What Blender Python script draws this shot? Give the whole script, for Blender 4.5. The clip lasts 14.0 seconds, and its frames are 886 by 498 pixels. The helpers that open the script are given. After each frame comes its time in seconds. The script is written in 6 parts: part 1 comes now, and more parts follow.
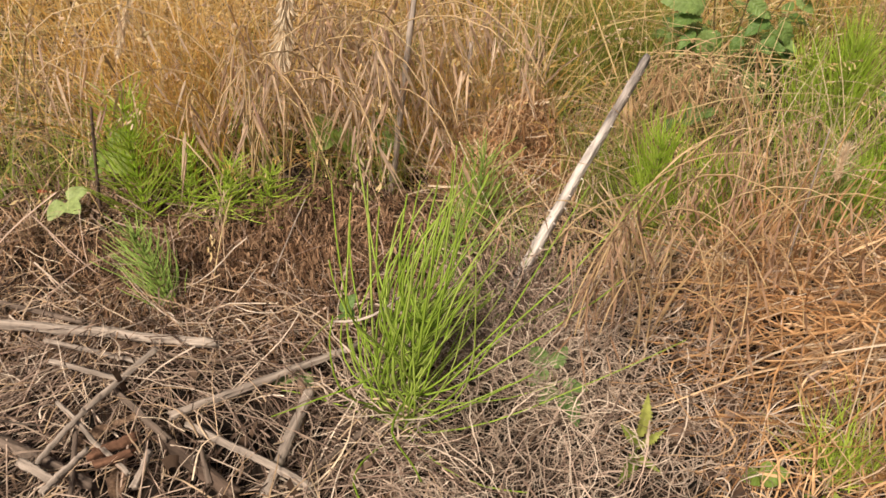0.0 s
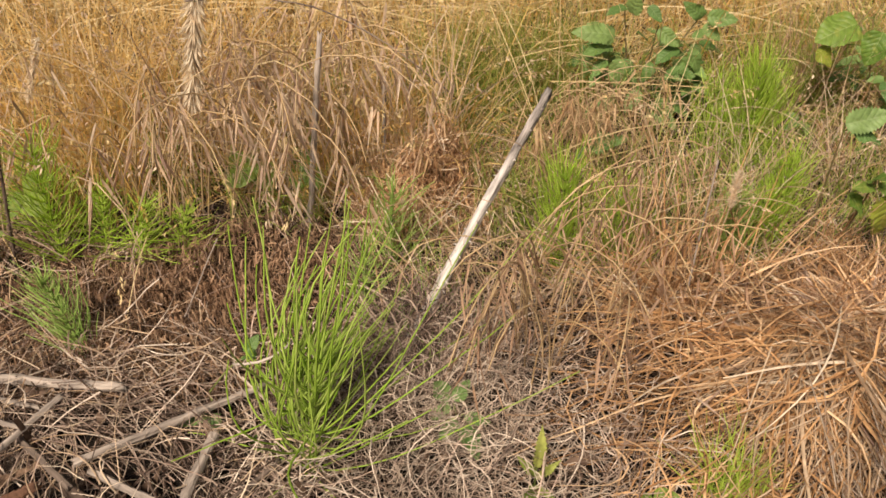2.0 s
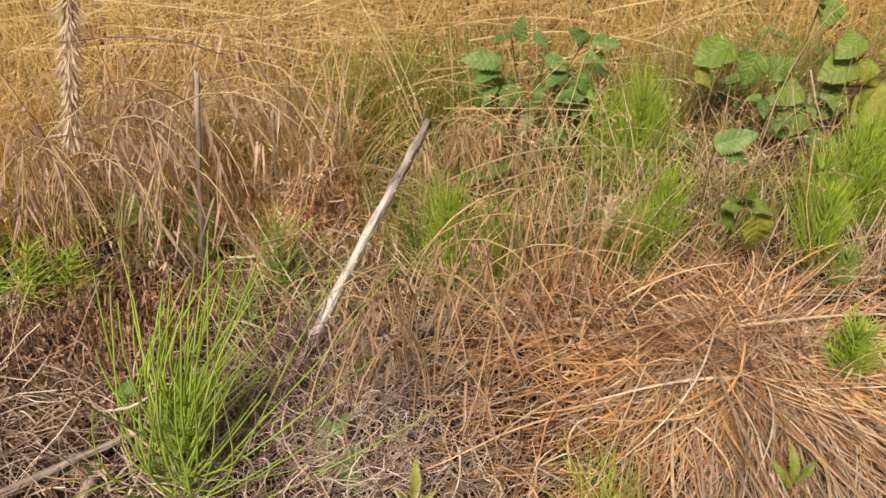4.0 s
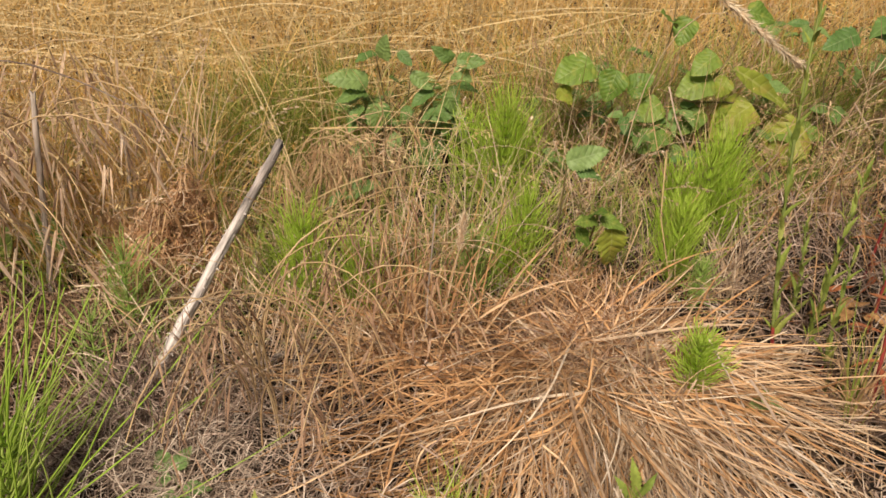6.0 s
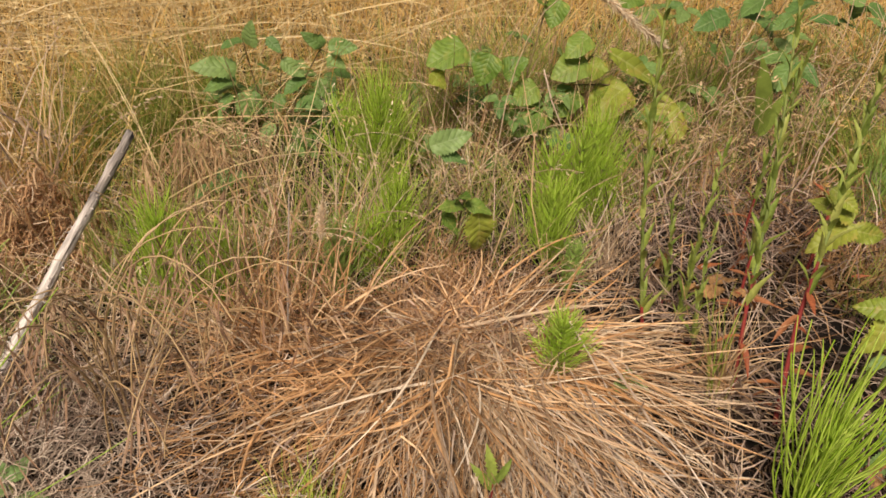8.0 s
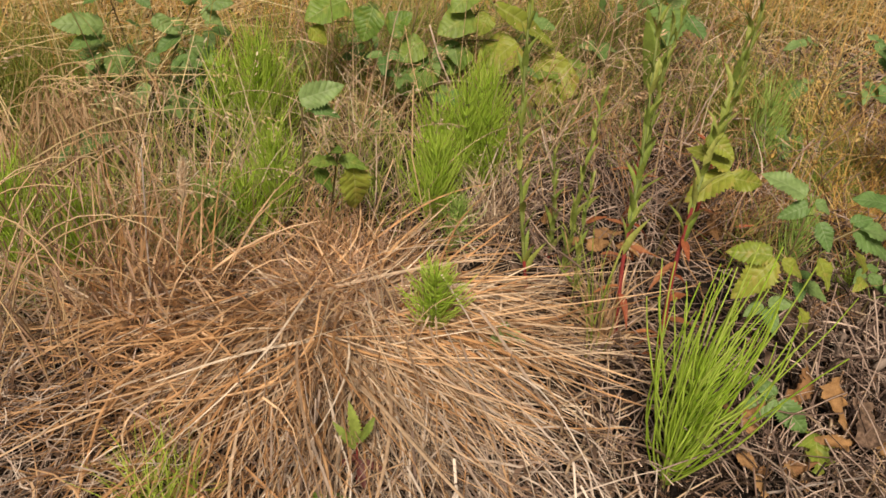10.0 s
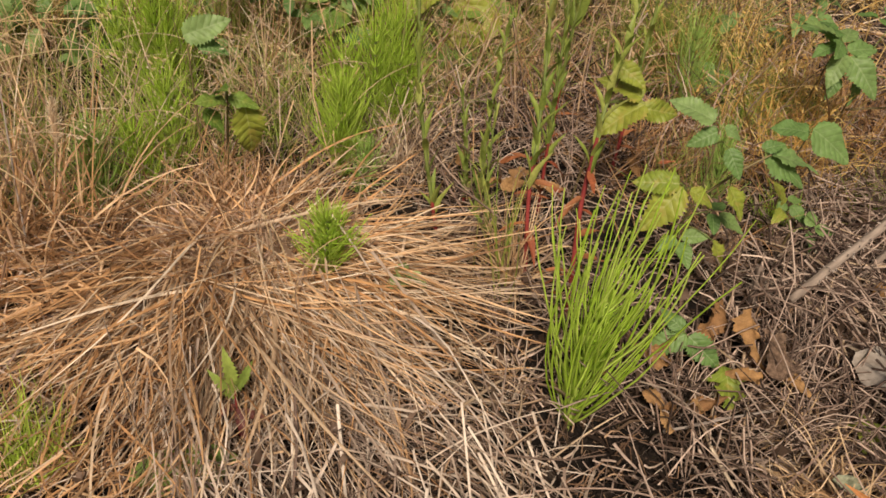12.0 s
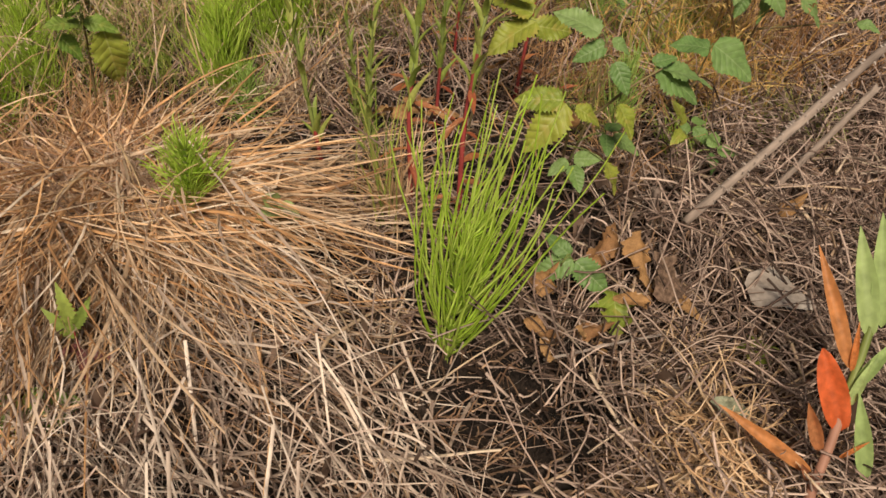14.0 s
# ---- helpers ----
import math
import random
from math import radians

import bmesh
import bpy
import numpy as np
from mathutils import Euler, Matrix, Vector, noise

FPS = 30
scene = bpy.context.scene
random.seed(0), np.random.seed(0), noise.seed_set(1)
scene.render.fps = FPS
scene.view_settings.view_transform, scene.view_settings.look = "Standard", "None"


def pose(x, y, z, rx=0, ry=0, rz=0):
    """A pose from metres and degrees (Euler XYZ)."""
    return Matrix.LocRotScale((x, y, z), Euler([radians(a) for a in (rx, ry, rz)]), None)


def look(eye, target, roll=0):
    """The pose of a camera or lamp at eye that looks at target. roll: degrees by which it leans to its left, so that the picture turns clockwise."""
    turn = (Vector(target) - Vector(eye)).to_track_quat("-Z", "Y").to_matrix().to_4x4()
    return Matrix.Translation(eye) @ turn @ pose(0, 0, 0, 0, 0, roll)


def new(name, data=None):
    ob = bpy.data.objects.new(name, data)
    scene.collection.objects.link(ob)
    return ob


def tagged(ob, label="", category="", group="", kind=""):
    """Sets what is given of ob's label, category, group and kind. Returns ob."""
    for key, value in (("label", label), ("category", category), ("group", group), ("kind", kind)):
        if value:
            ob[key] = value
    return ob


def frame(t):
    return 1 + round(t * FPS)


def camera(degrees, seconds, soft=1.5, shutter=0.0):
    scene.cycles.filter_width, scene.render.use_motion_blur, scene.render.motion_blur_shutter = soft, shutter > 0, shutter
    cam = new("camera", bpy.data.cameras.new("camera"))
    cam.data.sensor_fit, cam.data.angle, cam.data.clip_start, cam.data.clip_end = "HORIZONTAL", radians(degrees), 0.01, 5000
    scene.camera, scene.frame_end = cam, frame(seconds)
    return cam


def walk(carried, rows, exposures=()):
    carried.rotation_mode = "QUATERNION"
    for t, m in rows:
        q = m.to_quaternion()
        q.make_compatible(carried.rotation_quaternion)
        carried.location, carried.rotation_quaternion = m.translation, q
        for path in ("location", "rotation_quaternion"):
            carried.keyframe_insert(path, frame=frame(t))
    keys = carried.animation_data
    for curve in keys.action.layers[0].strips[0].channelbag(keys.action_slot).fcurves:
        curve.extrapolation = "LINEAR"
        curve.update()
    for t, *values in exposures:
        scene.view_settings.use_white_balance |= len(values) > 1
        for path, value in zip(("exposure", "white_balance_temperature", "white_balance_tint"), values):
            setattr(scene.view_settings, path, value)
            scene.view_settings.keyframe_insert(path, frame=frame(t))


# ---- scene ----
cam = camera(53.5, 14.0, 1.6)
PATH = [
    (0, (0.034, 0.007, 0.732), (0.165, 1.618, -0.446), 5.1),
    (0.5, (0.049, 0.007, 0.741), (0.194, 1.621, -0.431), 5.0),
    (1, (0.067, 0.005, 0.752), (0.222, 1.624, -0.412), 4.8),
    (1.5, (0.092, 0.002, 0.768), (0.269, 1.627, -0.385), 4.7),
    (2, (0.12, 0.004, 0.773), (0.319, 1.631, -0.373), 4.8),
    (2.5, (0.147, 0.002, 0.785), (0.382, 1.63, -0.352), 5.0),
    (3, (0.168, -0.001, 0.792), (0.427, 1.629, -0.337), 5.0),
    (3.2, (0.177, -0.002, 0.796), (0.445, 1.629, -0.331), 4.9),
    (5.3, (0.288, -0.003, 0.809), (0.711, 1.633, -0.262), 5.8),
    (5.5, (0.298, -0.002, 0.804), (0.744, 1.629, -0.263), 6.2),
    (6, (0.316, -0.002, 0.805), (0.806, 1.622, -0.255), 6.5),
    (6.5, (0.344, -0.006, 0.809), (0.875, 1.61, -0.242), 7.0),
    (7, (0.366, -0.007, 0.803), (0.937, 1.596, -0.248), 7.4),
    (7.5, (0.39, -0.007, 0.799), (0.996, 1.581, -0.256), 7.5),
    (8, (0.416, -0.008, 0.794), (1.058, 1.563, -0.264), 7.5),
    (8.2, (0.428, -0.01, 0.794), (1.076, 1.554, -0.272), 7.6),
    (10.3, (0.522, -0.026, 0.743), (1.31, 1.46, -0.339), 8.7),
    (10.5, (0.533, -0.028, 0.735), (1.326, 1.454, -0.349), 8.6),
    (11, (0.563, -0.03, 0.723), (1.37, 1.43, -0.382), 8.5),
    (11.5, (0.585, -0.031, 0.712), (1.399, 1.412, -0.408), 8.5),
    (12, (0.618, -0.04, 0.704), (1.436, 1.39, -0.431), 8.3),
    (12.5, (0.652, -0.045, 0.689), (1.483, 1.362, -0.464), 8.1),
    (13, (0.685, -0.052, 0.683), (1.536, 1.33, -0.486), 8.4),
    (13.5, (0.71, -0.059, 0.666), (1.571, 1.3, -0.523), 8.7),
    (14, (0.737, -0.064, 0.653), (1.603, 1.276, -0.554), 8.5),
]
LEVEL = pose(0, 0, 0.12, 0, 4, 0)
walk(cam, [(t, LEVEL @ look(eye, target, roll)) for t, eye, target, roll in PATH], [(0, 0.0, 7050, 15), (3, -0.03, 7050, 15), (7, -0.11, 7050, 15), (14, -0.28, 7050, 15)])

# ---- world and light ----
world = bpy.data.worlds.new("world")
scene.world = world
world.use_nodes = True
wn = world.node_tree.nodes
sky = wn.new("ShaderNodeTexSky")
sky.sky_type, sky.sun_disc = "NISHITA", False
sky.sun_elevation, sky.sun_rotation = radians(49), radians(210)
sky.air_density, sky.dust_density, sky.ozone_density = 1.0, 5.0, 0.3
world.node_tree.links.new(sky.outputs[0], wn["Background"].inputs[0])
wn["Background"].inputs[1].default_value = 0.034
sun = new("sun", bpy.data.lights.new("sun", "SUN"))
sun.data.energy, sun.data.angle, sun.data.color = 5.4, radians(15), (1.0, 0.91, 0.76)
sun.matrix_world = look((-0.5, -0.85, 1.15), (0, 0, 0))

rng = np.random.default_rng(7)


# ---- materials ----
def material(name, ramp, rough=0.6, through_light=0.0, grain=60.0, grain_amount=0.35, bump=0.0, by="island", stretch=(1, 1, 1), spec=0.3):
    """A natural surface: a ramp of colours chosen piece by piece, broken up by two scales of noise."""
    m = bpy.data.materials.new(name)
    m.use_nodes = True
    nt = m.node_tree
    nodes, link = nt.nodes, nt.links.new
    bsdf = nodes["Principled BSDF"]
    bsdf.inputs["Roughness"].default_value = rough
    bsdf.inputs["Specular IOR Level"].default_value = spec
    if by == "island":
        mixed = nodes.new("ShaderNodeMath")
        mixed.operation = "ADD"
        link(nodes.new("ShaderNodeNewGeometry").outputs["Random Per Island"], mixed.inputs[0])
        link(nodes.new("ShaderNodeObjectInfo").outputs["Random"], mixed.inputs[1])
        wrap = nodes.new("ShaderNodeMath")
        wrap.operation = "FRACT"
        link(mixed.outputs[0], wrap.inputs[0])
        pick = wrap.outputs[0]
    elif by == "object":
        pick = nodes.new("ShaderNodeObjectInfo").outputs["Random"]
    coord = nodes.new("ShaderNodeTexCoord")
    mapping = nodes.new("ShaderNodeMapping")
    mapping.inputs["Scale"].default_value = stretch
    link(coord.outputs["Object"], mapping.inputs[0])
    wide = nodes.new("ShaderNodeTexNoise")
    wide.inputs["Scale"].default_value, wide.inputs["Detail"].default_value = grain * 0.12, 3
    link(mapping.outputs[0], wide.inputs["Vector"])
    if by == "noise":
        pick = wide.outputs[0]
    cr = nodes.new("ShaderNodeValToRGB")
    els = cr.color_ramp.elements
    while len(els) < len(ramp):
        els.new(0.5)
    for i, (el, c) in enumerate(zip(els, ramp)):
        el.position = i / max(1, len(ramp) - 1) if by != "noise" else 0.3 + 0.4 * i / max(1, len(ramp) - 1)
        el.color = (*c, 1)
    link(pick, cr.inputs[0])
    fine = nodes.new("ShaderNodeTexNoise")
    fine.inputs["Scale"].default_value, fine.inputs["Detail"].default_value = grain, 4
    link(mapping.outputs[0], fine.inputs["Vector"])
    both = nodes.new("ShaderNodeMath")
    both.operation = "ADD"
    link(fine.outputs[0], both.inputs[0])
    link(wide.outputs[0], both.inputs[1])
    span = nodes.new("ShaderNodeMapRange")
    span.inputs["From Min"].default_value, span.inputs["From Max"].default_value = 0.65, 1.35
    span.inputs["To Min"].default_value, span.inputs["To Max"].default_value = 1 - grain_amount, 1 + grain_amount
    link(both.outputs[0], span.inputs[0])
    mul = nodes.new("ShaderNodeVectorMath")
    mul.operation = "SCALE"
    link(cr.outputs[0], mul.inputs[0])
    link(span.outputs[0], mul.inputs["Scale"])
    link(mul.outputs[0], bsdf.inputs["Base Color"])
    if bump:
        b = nodes.new("ShaderNodeBump")
        b.inputs["Strength"].default_value, b.inputs["Distance"].default_value = bump, 0.002
        link(fine.outputs[0], b.inputs["Height"])
        link(b.outputs[0], bsdf.inputs["Normal"])
    if through_light:
        tr = nodes.new("ShaderNodeBsdfTranslucent")
        link(mul.outputs[0], tr.inputs[0])
        mix = nodes.new("ShaderNodeMixShader")
        mix.inputs[0].default_value = through_light
        link(bsdf.outputs[0], mix.inputs[1])
        link(tr.outputs[0], mix.inputs[2])
        link(mix.outputs[0], nodes["Material Output"].inputs[0])
    return m


def leaf_material(name, ramp, vein, rough=0.5, through_light=0.3, blotch=None):
    """A leaf with a pale midrib and slanting side veins along its own length, and slow changes of colour."""
    m = material(name, ramp, rough, through_light, 9.0, 0.28, 0.0, "object", spec=0.35)
    nodes, link = m.node_tree.nodes, m.node_tree.links.new
    bsdf = nodes["Principled BSDF"]
    old = bsdf.inputs["Base Color"].links[0].from_socket

    def math_node(op, a, b=None):
        n = nodes.new("ShaderNodeMath")
        n.operation = op
        for i, v in enumerate((a, b)):
            if v is None:
                continue
            if isinstance(v, (int, float)):
                n.inputs[i].default_value = v
            else:
                link(v, n.inputs[i])
        return n.outputs[0]
    split = nodes.new("ShaderNodeSeparateXYZ")
    link(nodes.new("ShaderNodeTexCoord").outputs["Object"], split.inputs[0])
    ax = math_node("ABSOLUTE", split.outputs[0])
    rib = math_node("LESS_THAN", ax, 0.012)
    phase = math_node("MULTIPLY", math_node("SUBTRACT", split.outputs[1], math_node("MULTIPLY", ax, 0.75)), 7.0)
    tri = math_node("ABSOLUTE", math_node("SUBTRACT", math_node("FRACT", phase), 0.5))
    side = math_node("GREATER_THAN", tri, 0.455)
    lines = math_node("MAXIMUM", rib, math_node("MULTIPLY", side, 0.6))
    mix = nodes.new("ShaderNodeMix")
    mix.data_type = "RGBA"
    link(math_node("MULTIPLY", lines, 0.42), mix.inputs[0])
    link(old, mix.inputs[6])
    mix.inputs[7].default_value = (*vein, 1)
    last = mix.outputs[2]
    if blotch:
        spot = nodes.new("ShaderNodeTexNoise")
        spot.inputs["Scale"].default_value, spot.inputs["Detail"].default_value = 3.5, 5
        link(nodes.new("ShaderNodeTexCoord").outputs["Object"], spot.inputs["Vector"])
        cut = nodes.new("ShaderNodeMapRange")
        cut.inputs["From Min"].default_value, cut.inputs["From Max"].default_value = 0.52, 0.68
        link(spot.outputs[0], cut.inputs[0])
        mix2 = nodes.new("ShaderNodeMix")
        mix2.data_type = "RGBA"
        link(cut.outputs[0], mix2.inputs[0])
        link(last, mix2.inputs[6])
        mix2.inputs[7].default_value = (*blotch, 1)
        last = mix2.outputs[2]
    link(last, bsdf.inputs["Base Color"])
    for n in nodes:
        if n.type == "BSDF_TRANSLUCENT":
            link(last, n.inputs[0])
    bump = nodes.new("ShaderNodeBump")
    bump.inputs["Strength"].default_value, bump.inputs["Distance"].default_value = 0.22, 0.008
    link(math_node("MULTIPLY", math_node("POWER", math_node("MULTIPLY", tri, 2.0), 3.0), -1.0), bump.inputs["Height"])
    link(bump.outputs[0], bsdf.inputs["Normal"])
    return m


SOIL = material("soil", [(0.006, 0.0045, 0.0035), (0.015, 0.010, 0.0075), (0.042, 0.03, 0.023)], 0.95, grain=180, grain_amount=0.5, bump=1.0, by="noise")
STRAW_GOLD = material("straw_gold", [(0.21, 0.105, 0.048), (0.55, 0.31, 0.15), (0.74, 0.53, 0.34), (0.42, 0.225, 0.10), (0.64, 0.40, 0.21)], 0.5, 0.1, 70, 0.42)
STRAW_WHITE = material("bleached_straw", [(0.15, 0.10, 0.078), (0.48, 0.38, 0.305), (0.70, 0.60, 0.51), (0.29, 0.205, 0.155)], 0.65, 0.08, 70, 0.35)
STRAW_PALE = material("straw_pale", [(0.30, 0.19, 0.12), (0.64, 0.49, 0.35), (0.46, 0.32, 0.205), (0.80, 0.68, 0.54)], 0.55, 0.1, 70, 0.42)
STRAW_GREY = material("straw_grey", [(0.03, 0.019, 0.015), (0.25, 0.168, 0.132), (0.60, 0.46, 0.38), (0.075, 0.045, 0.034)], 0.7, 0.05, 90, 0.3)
# Decayed brown, taken darker still: shade between the straws is in this ramp.
STRAW_BROWN_SHADED = material("straw_brown_shaded", [(0.014, 0.008, 0.006), (0.05, 0.03, 0.019), (0.15, 0.094, 0.06), (0.028, 0.016, 0.011)], 0.75, 0.05, 120, 0.35)
FIELD_GOLD = material("field_gold", [(0.56, 0.32, 0.09), (0.75, 0.50, 0.17), (0.86, 0.66, 0.31), (0.66, 0.41, 0.12)], 0.5, 0.42, 50, 0.25)
FIELD_GREEN = material("field_green", [(0.17, 0.25, 0.035), (0.28, 0.36, 0.07), (0.42, 0.42, 0.12), (0.13, 0.22, 0.03)], 0.5, 0.25, 50, 0.25)
GRASS_BRIGHT = material("bright_grass", [(0.26, 0.40, 0.06), (0.33, 0.46, 0.085), (0.42, 0.50, 0.13)], 0.5, 0.25, 50, 0.25)
FIELD_PALE = material("field_pale", [(0.62, 0.45, 0.2), (0.74, 0.58, 0.31), (0.80, 0.66, 0.40), (0.62, 0.44, 0.22)], 0.5, 0.3, 50, 0.2)
STRAW_RUST = material("straw_rust", [(0.20, 0.095, 0.04), (0.42, 0.235, 0.11), (0.54, 0.34, 0.185), (0.15, 0.075, 0.035)], 0.65, 0.12, 120, 0.3)
HEAP_RUST = material("rusty_heap", [(0.36, 0.19, 0.09), (0.62, 0.38, 0.21), (0.74, 0.51, 0.32), (0.24, 0.13, 0.075)], 0.7, 0.15, 120, 0.3)
CHAFF = material("brown_chaff", [(0.085, 0.047, 0.03), (0.27, 0.158, 0.096), (0.42, 0.275, 0.175), (0.12, 0.068, 0.042)], 0.75, 0.05, 120, 0.35)
BROME_BROWN = material("brown_brome", [(0.28, 0.165, 0.105), (0.46, 0.295, 0.195), (0.56, 0.39, 0.275), (0.34, 0.205, 0.135)], 0.65, 0.2, 120, 0.3)
TAWNY = material("tawny_straw", [(0.44, 0.27, 0.145), (0.58, 0.40, 0.235), (0.67, 0.49, 0.32)], 0.55, 0.15, 70, 0.3)
STRAW_GOLD_ONE = material("straw_gold_single", [(0.36, 0.19, 0.085), (0.58, 0.34, 0.17), (0.70, 0.48, 0.29)], 0.5, 0.1, 70, 0.42, by="object")
STRAW_PALE_ONE = material("straw_pale_single", [(0.48, 0.32, 0.19), (0.67, 0.50, 0.34), (0.78, 0.64, 0.48)], 0.5, 0.1, 70, 0.42, by="object")
STRAW_ONE = STRAW_PALE_ONE
BROME_ONE = material("brome_stalk", [(0.50, 0.34, 0.18), (0.62, 0.46, 0.28)], 0.6, 0.1, 90, 0.2, by="object")
LEAF_FLAKE = material("leaf_flake", [(0.05, 0.03, 0.02), (0.11, 0.07, 0.048), (0.20, 0.135, 0.10), (0.07, 0.04, 0.026)], 0.8, 0.05, 90, 0.4, 0.4)
LEAF_PALE = material("papery_leaf", [(0.34, 0.28, 0.23), (0.48, 0.42, 0.365), (0.56, 0.51, 0.45)], 0.7, 0.1, 14, 0.25, 0.2, by="noise")
LEAF_GREYGREEN = material("withered_leaf", [(0.18, 0.21, 0.14), (0.33, 0.34, 0.24)], 0.6, 0.1, 60, 0.3, 0.4, by="noise")
BARK = material("bark_strip", [(0.13, 0.08, 0.055), (0.30, 0.2, 0.14)], 0.9, 0, 90, 0.4, 1.0, by="noise")
STEM_CANE = material("bramble_cane", [(0.16, 0.13, 0.06), (0.26, 0.2, 0.1)], 0.6, 0, 60, 0.3, by="noise")
BROME_PINK = material("pinkish_brome", [(0.50, 0.34, 0.24), (0.70, 0.52, 0.37), (0.80, 0.66, 0.51), (0.40, 0.26, 0.21)], 0.6, 0.3, 120, 0.3)
BROME = material("brome", [(0.36, 0.25, 0.175), (0.52, 0.38, 0.28), (0.64, 0.50, 0.37), (0.32, 0.21, 0.16)], 0.6, 0.2, 120, 0.3)
HORSETAIL = material("horsetail", [(0.27, 0.43, 0.05), (0.37, 0.54, 0.085), (0.46, 0.58, 0.15)], 0.45, 0.3, 150, 0.25, by="object")
HORSETAIL_BRIGHT = material("horsetail_bright", [(0.38, 0.58, 0.055), (0.50, 0.69, 0.10), (0.60, 0.75, 0.17)], 0.45, 0.4, 150, 0.25, by="object")
HORSETAIL_OLD = material("horsetail_old", [(0.28, 0.46, 0.10), (0.38, 0.56, 0.14), (0.46, 0.60, 0.18)], 0.5, 0.3, 150, 0.25, by="object")
WOOD = material("weathered_wood", [(0.11, 0.08, 0.065), (0.32, 0.255, 0.215)], 0.85, 0, 260, 0.5, 1.2, by="noise", stretch=(1, 1, 0.07))
WOOD_ROT = material("rotten_wood", [(0.07, 0.032, 0.02), (0.19, 0.10, 0.065), (0.36, 0.22, 0.15)], 0.9, 0, 220, 0.6, 2.0, by="noise", stretch=(1, 1, 0.06))
WOOD_PALE = material("bleached_wood", [(0.27, 0.22, 0.19), (0.60, 0.525, 0.47)], 0.85, 0, 200, 0.5, 2.0, by="noise", stretch=(1, 1, 0.07))
WOOD_CANE = material("cane_wood", [(0.22, 0.17, 0.14), (0.42, 0.345, 0.29)], 0.8, 0, 140, 0.4, 1.0, by="noise", stretch=(1, 1, 0.3))
WOOD_DARK = material("bark_wood", [(0.05, 0.035, 0.028), (0.2, 0.14, 0.11)], 0.9, 0, 200, 0.5, 1.6, by="noise", stretch=(1, 1, 0.15))
WOOD_WHITE = material("white_wood", [(0.30, 0.255, 0.235), (0.62, 0.57, 0.545), (0.82, 0.78, 0.75)], 0.85, 0, 140, 0.7, 2.0, by="noise", stretch=(1, 1, 0.2))
LEAF = leaf_material("bramble_leaf", [(0.10, 0.20, 0.055), (0.165, 0.285, 0.08), (0.24, 0.36, 0.12)], (0.30, 0.42, 0.18))
LEAF_FRESH = leaf_material("fresh_bramble_leaf", [(0.135, 0.255, 0.075), (0.185, 0.315, 0.10), (0.24, 0.365, 0.13)], (0.34, 0.45, 0.22))
PLUME = material("plume", [(0.66, 0.52, 0.36), (0.80, 0.68, 0.52), (0.88, 0.79, 0.64)], 0.6, 0.4, 90, 0.2)
HERB_PALE = material("pale_herb_leaf", [(0.30, 0.42, 0.15), (0.38, 0.50, 0.20)], 0.5, 0.3, 10, 0.3, 0.2, by="object")
LEAF_LIGHT = leaf_material("light_green_leaf", [(0.11, 0.21, 0.035), (0.17, 0.28, 0.05), (0.235, 0.33, 0.07)], (0.38, 0.47, 0.18), blotch=(0.32, 0.36, 0.08))
LEAF_YELLOW = leaf_material("yellowing_leaf", [(0.23, 0.31, 0.045), (0.34, 0.38, 0.062), (0.27, 0.34, 0.05)], (0.48, 0.51, 0.2), blotch=(0.40, 0.33, 0.08))
LEAF_DEAD = material("dead_leaf", [(0.34, 0.185, 0.075), (0.40, 0.235, 0.105), (0.26, 0.135, 0.06)], 0.7, 0.15, 50, 0.45, 0.5, by="object")
LEAF_RUSSET = material("russet_leaf", [(0.34, 0.09, 0.045), (0.44, 0.18, 0.075), (0.30, 0.12, 0.06)], 0.6, 0.2, 12, 0.4, 0.2, by="object")
LEAF_MAROON = material("maroon_leaf", [(0.10, 0.03, 0.03), (0.15, 0.05, 0.04)], 0.5, 0.1, 14, 0.3, 0.2, by="object")
LEAF_ORANGE = material("orange_leaf", [(0.60, 0.20, 0.06), (0.56, 0.24, 0.09)], 0.5, 0.3, 14, 0.4, 0.3, by="object")
STEM_RED_PALE = material("pale_red_stem", [(0.26, 0.12, 0.08), (0.36, 0.2, 0.14)], 0.6, 0, 60, 0.3, by="noise")
LEAF_RED = material("red_leaf", [(0.62, 0.10, 0.03), (0.66, 0.15, 0.05), (0.58, 0.11, 0.04)], 0.5, 0.3, 12, 0.35, 0.2, by="object")
HERB_LEAF = material("willowherb_leaf", [(0.19, 0.27, 0.055), (0.29, 0.37, 0.08), (0.40, 0.43, 0.12)], 0.5, 0.3, 10, 0.3, 0.2, by="object")
STEM_RED = material("red_stem", [(0.19, 0.025, 0.028), (0.32, 0.06, 0.05)], 0.5, 0, 60, 0.3, by="noise")
STEM_GREEN = material("green_stem", [(0.13, 0.18, 0.045), (0.23, 0.26, 0.08)], 0.55, 0, 60, 0.3, by="noise")


# ---- geometry helpers ----
def ground_z(x, y):
    """The lie of the land: nearly level, with small hummocks and a low swell under the flattened tussock."""
    x, y = np.asarray(x, float), np.asarray(y, float)
    near = np.exp(-((x - 0.6) ** 2 + (y - 1.2) ** 2) / 9.0)
    z = 0.007 * np.sin(9 * x + 1) * np.cos(11 * y) + 0.004 * np.sin(27 * x - 2) * np.sin(23 * y + 1) + 0.02 * np.sin(2.1 * x + 0.5) * np.sin(1.7 * y)
    return z * near + 0.02 * np.exp(-((x - 0.84) ** 2 + (y - 0.9) ** 2) / 0.05)


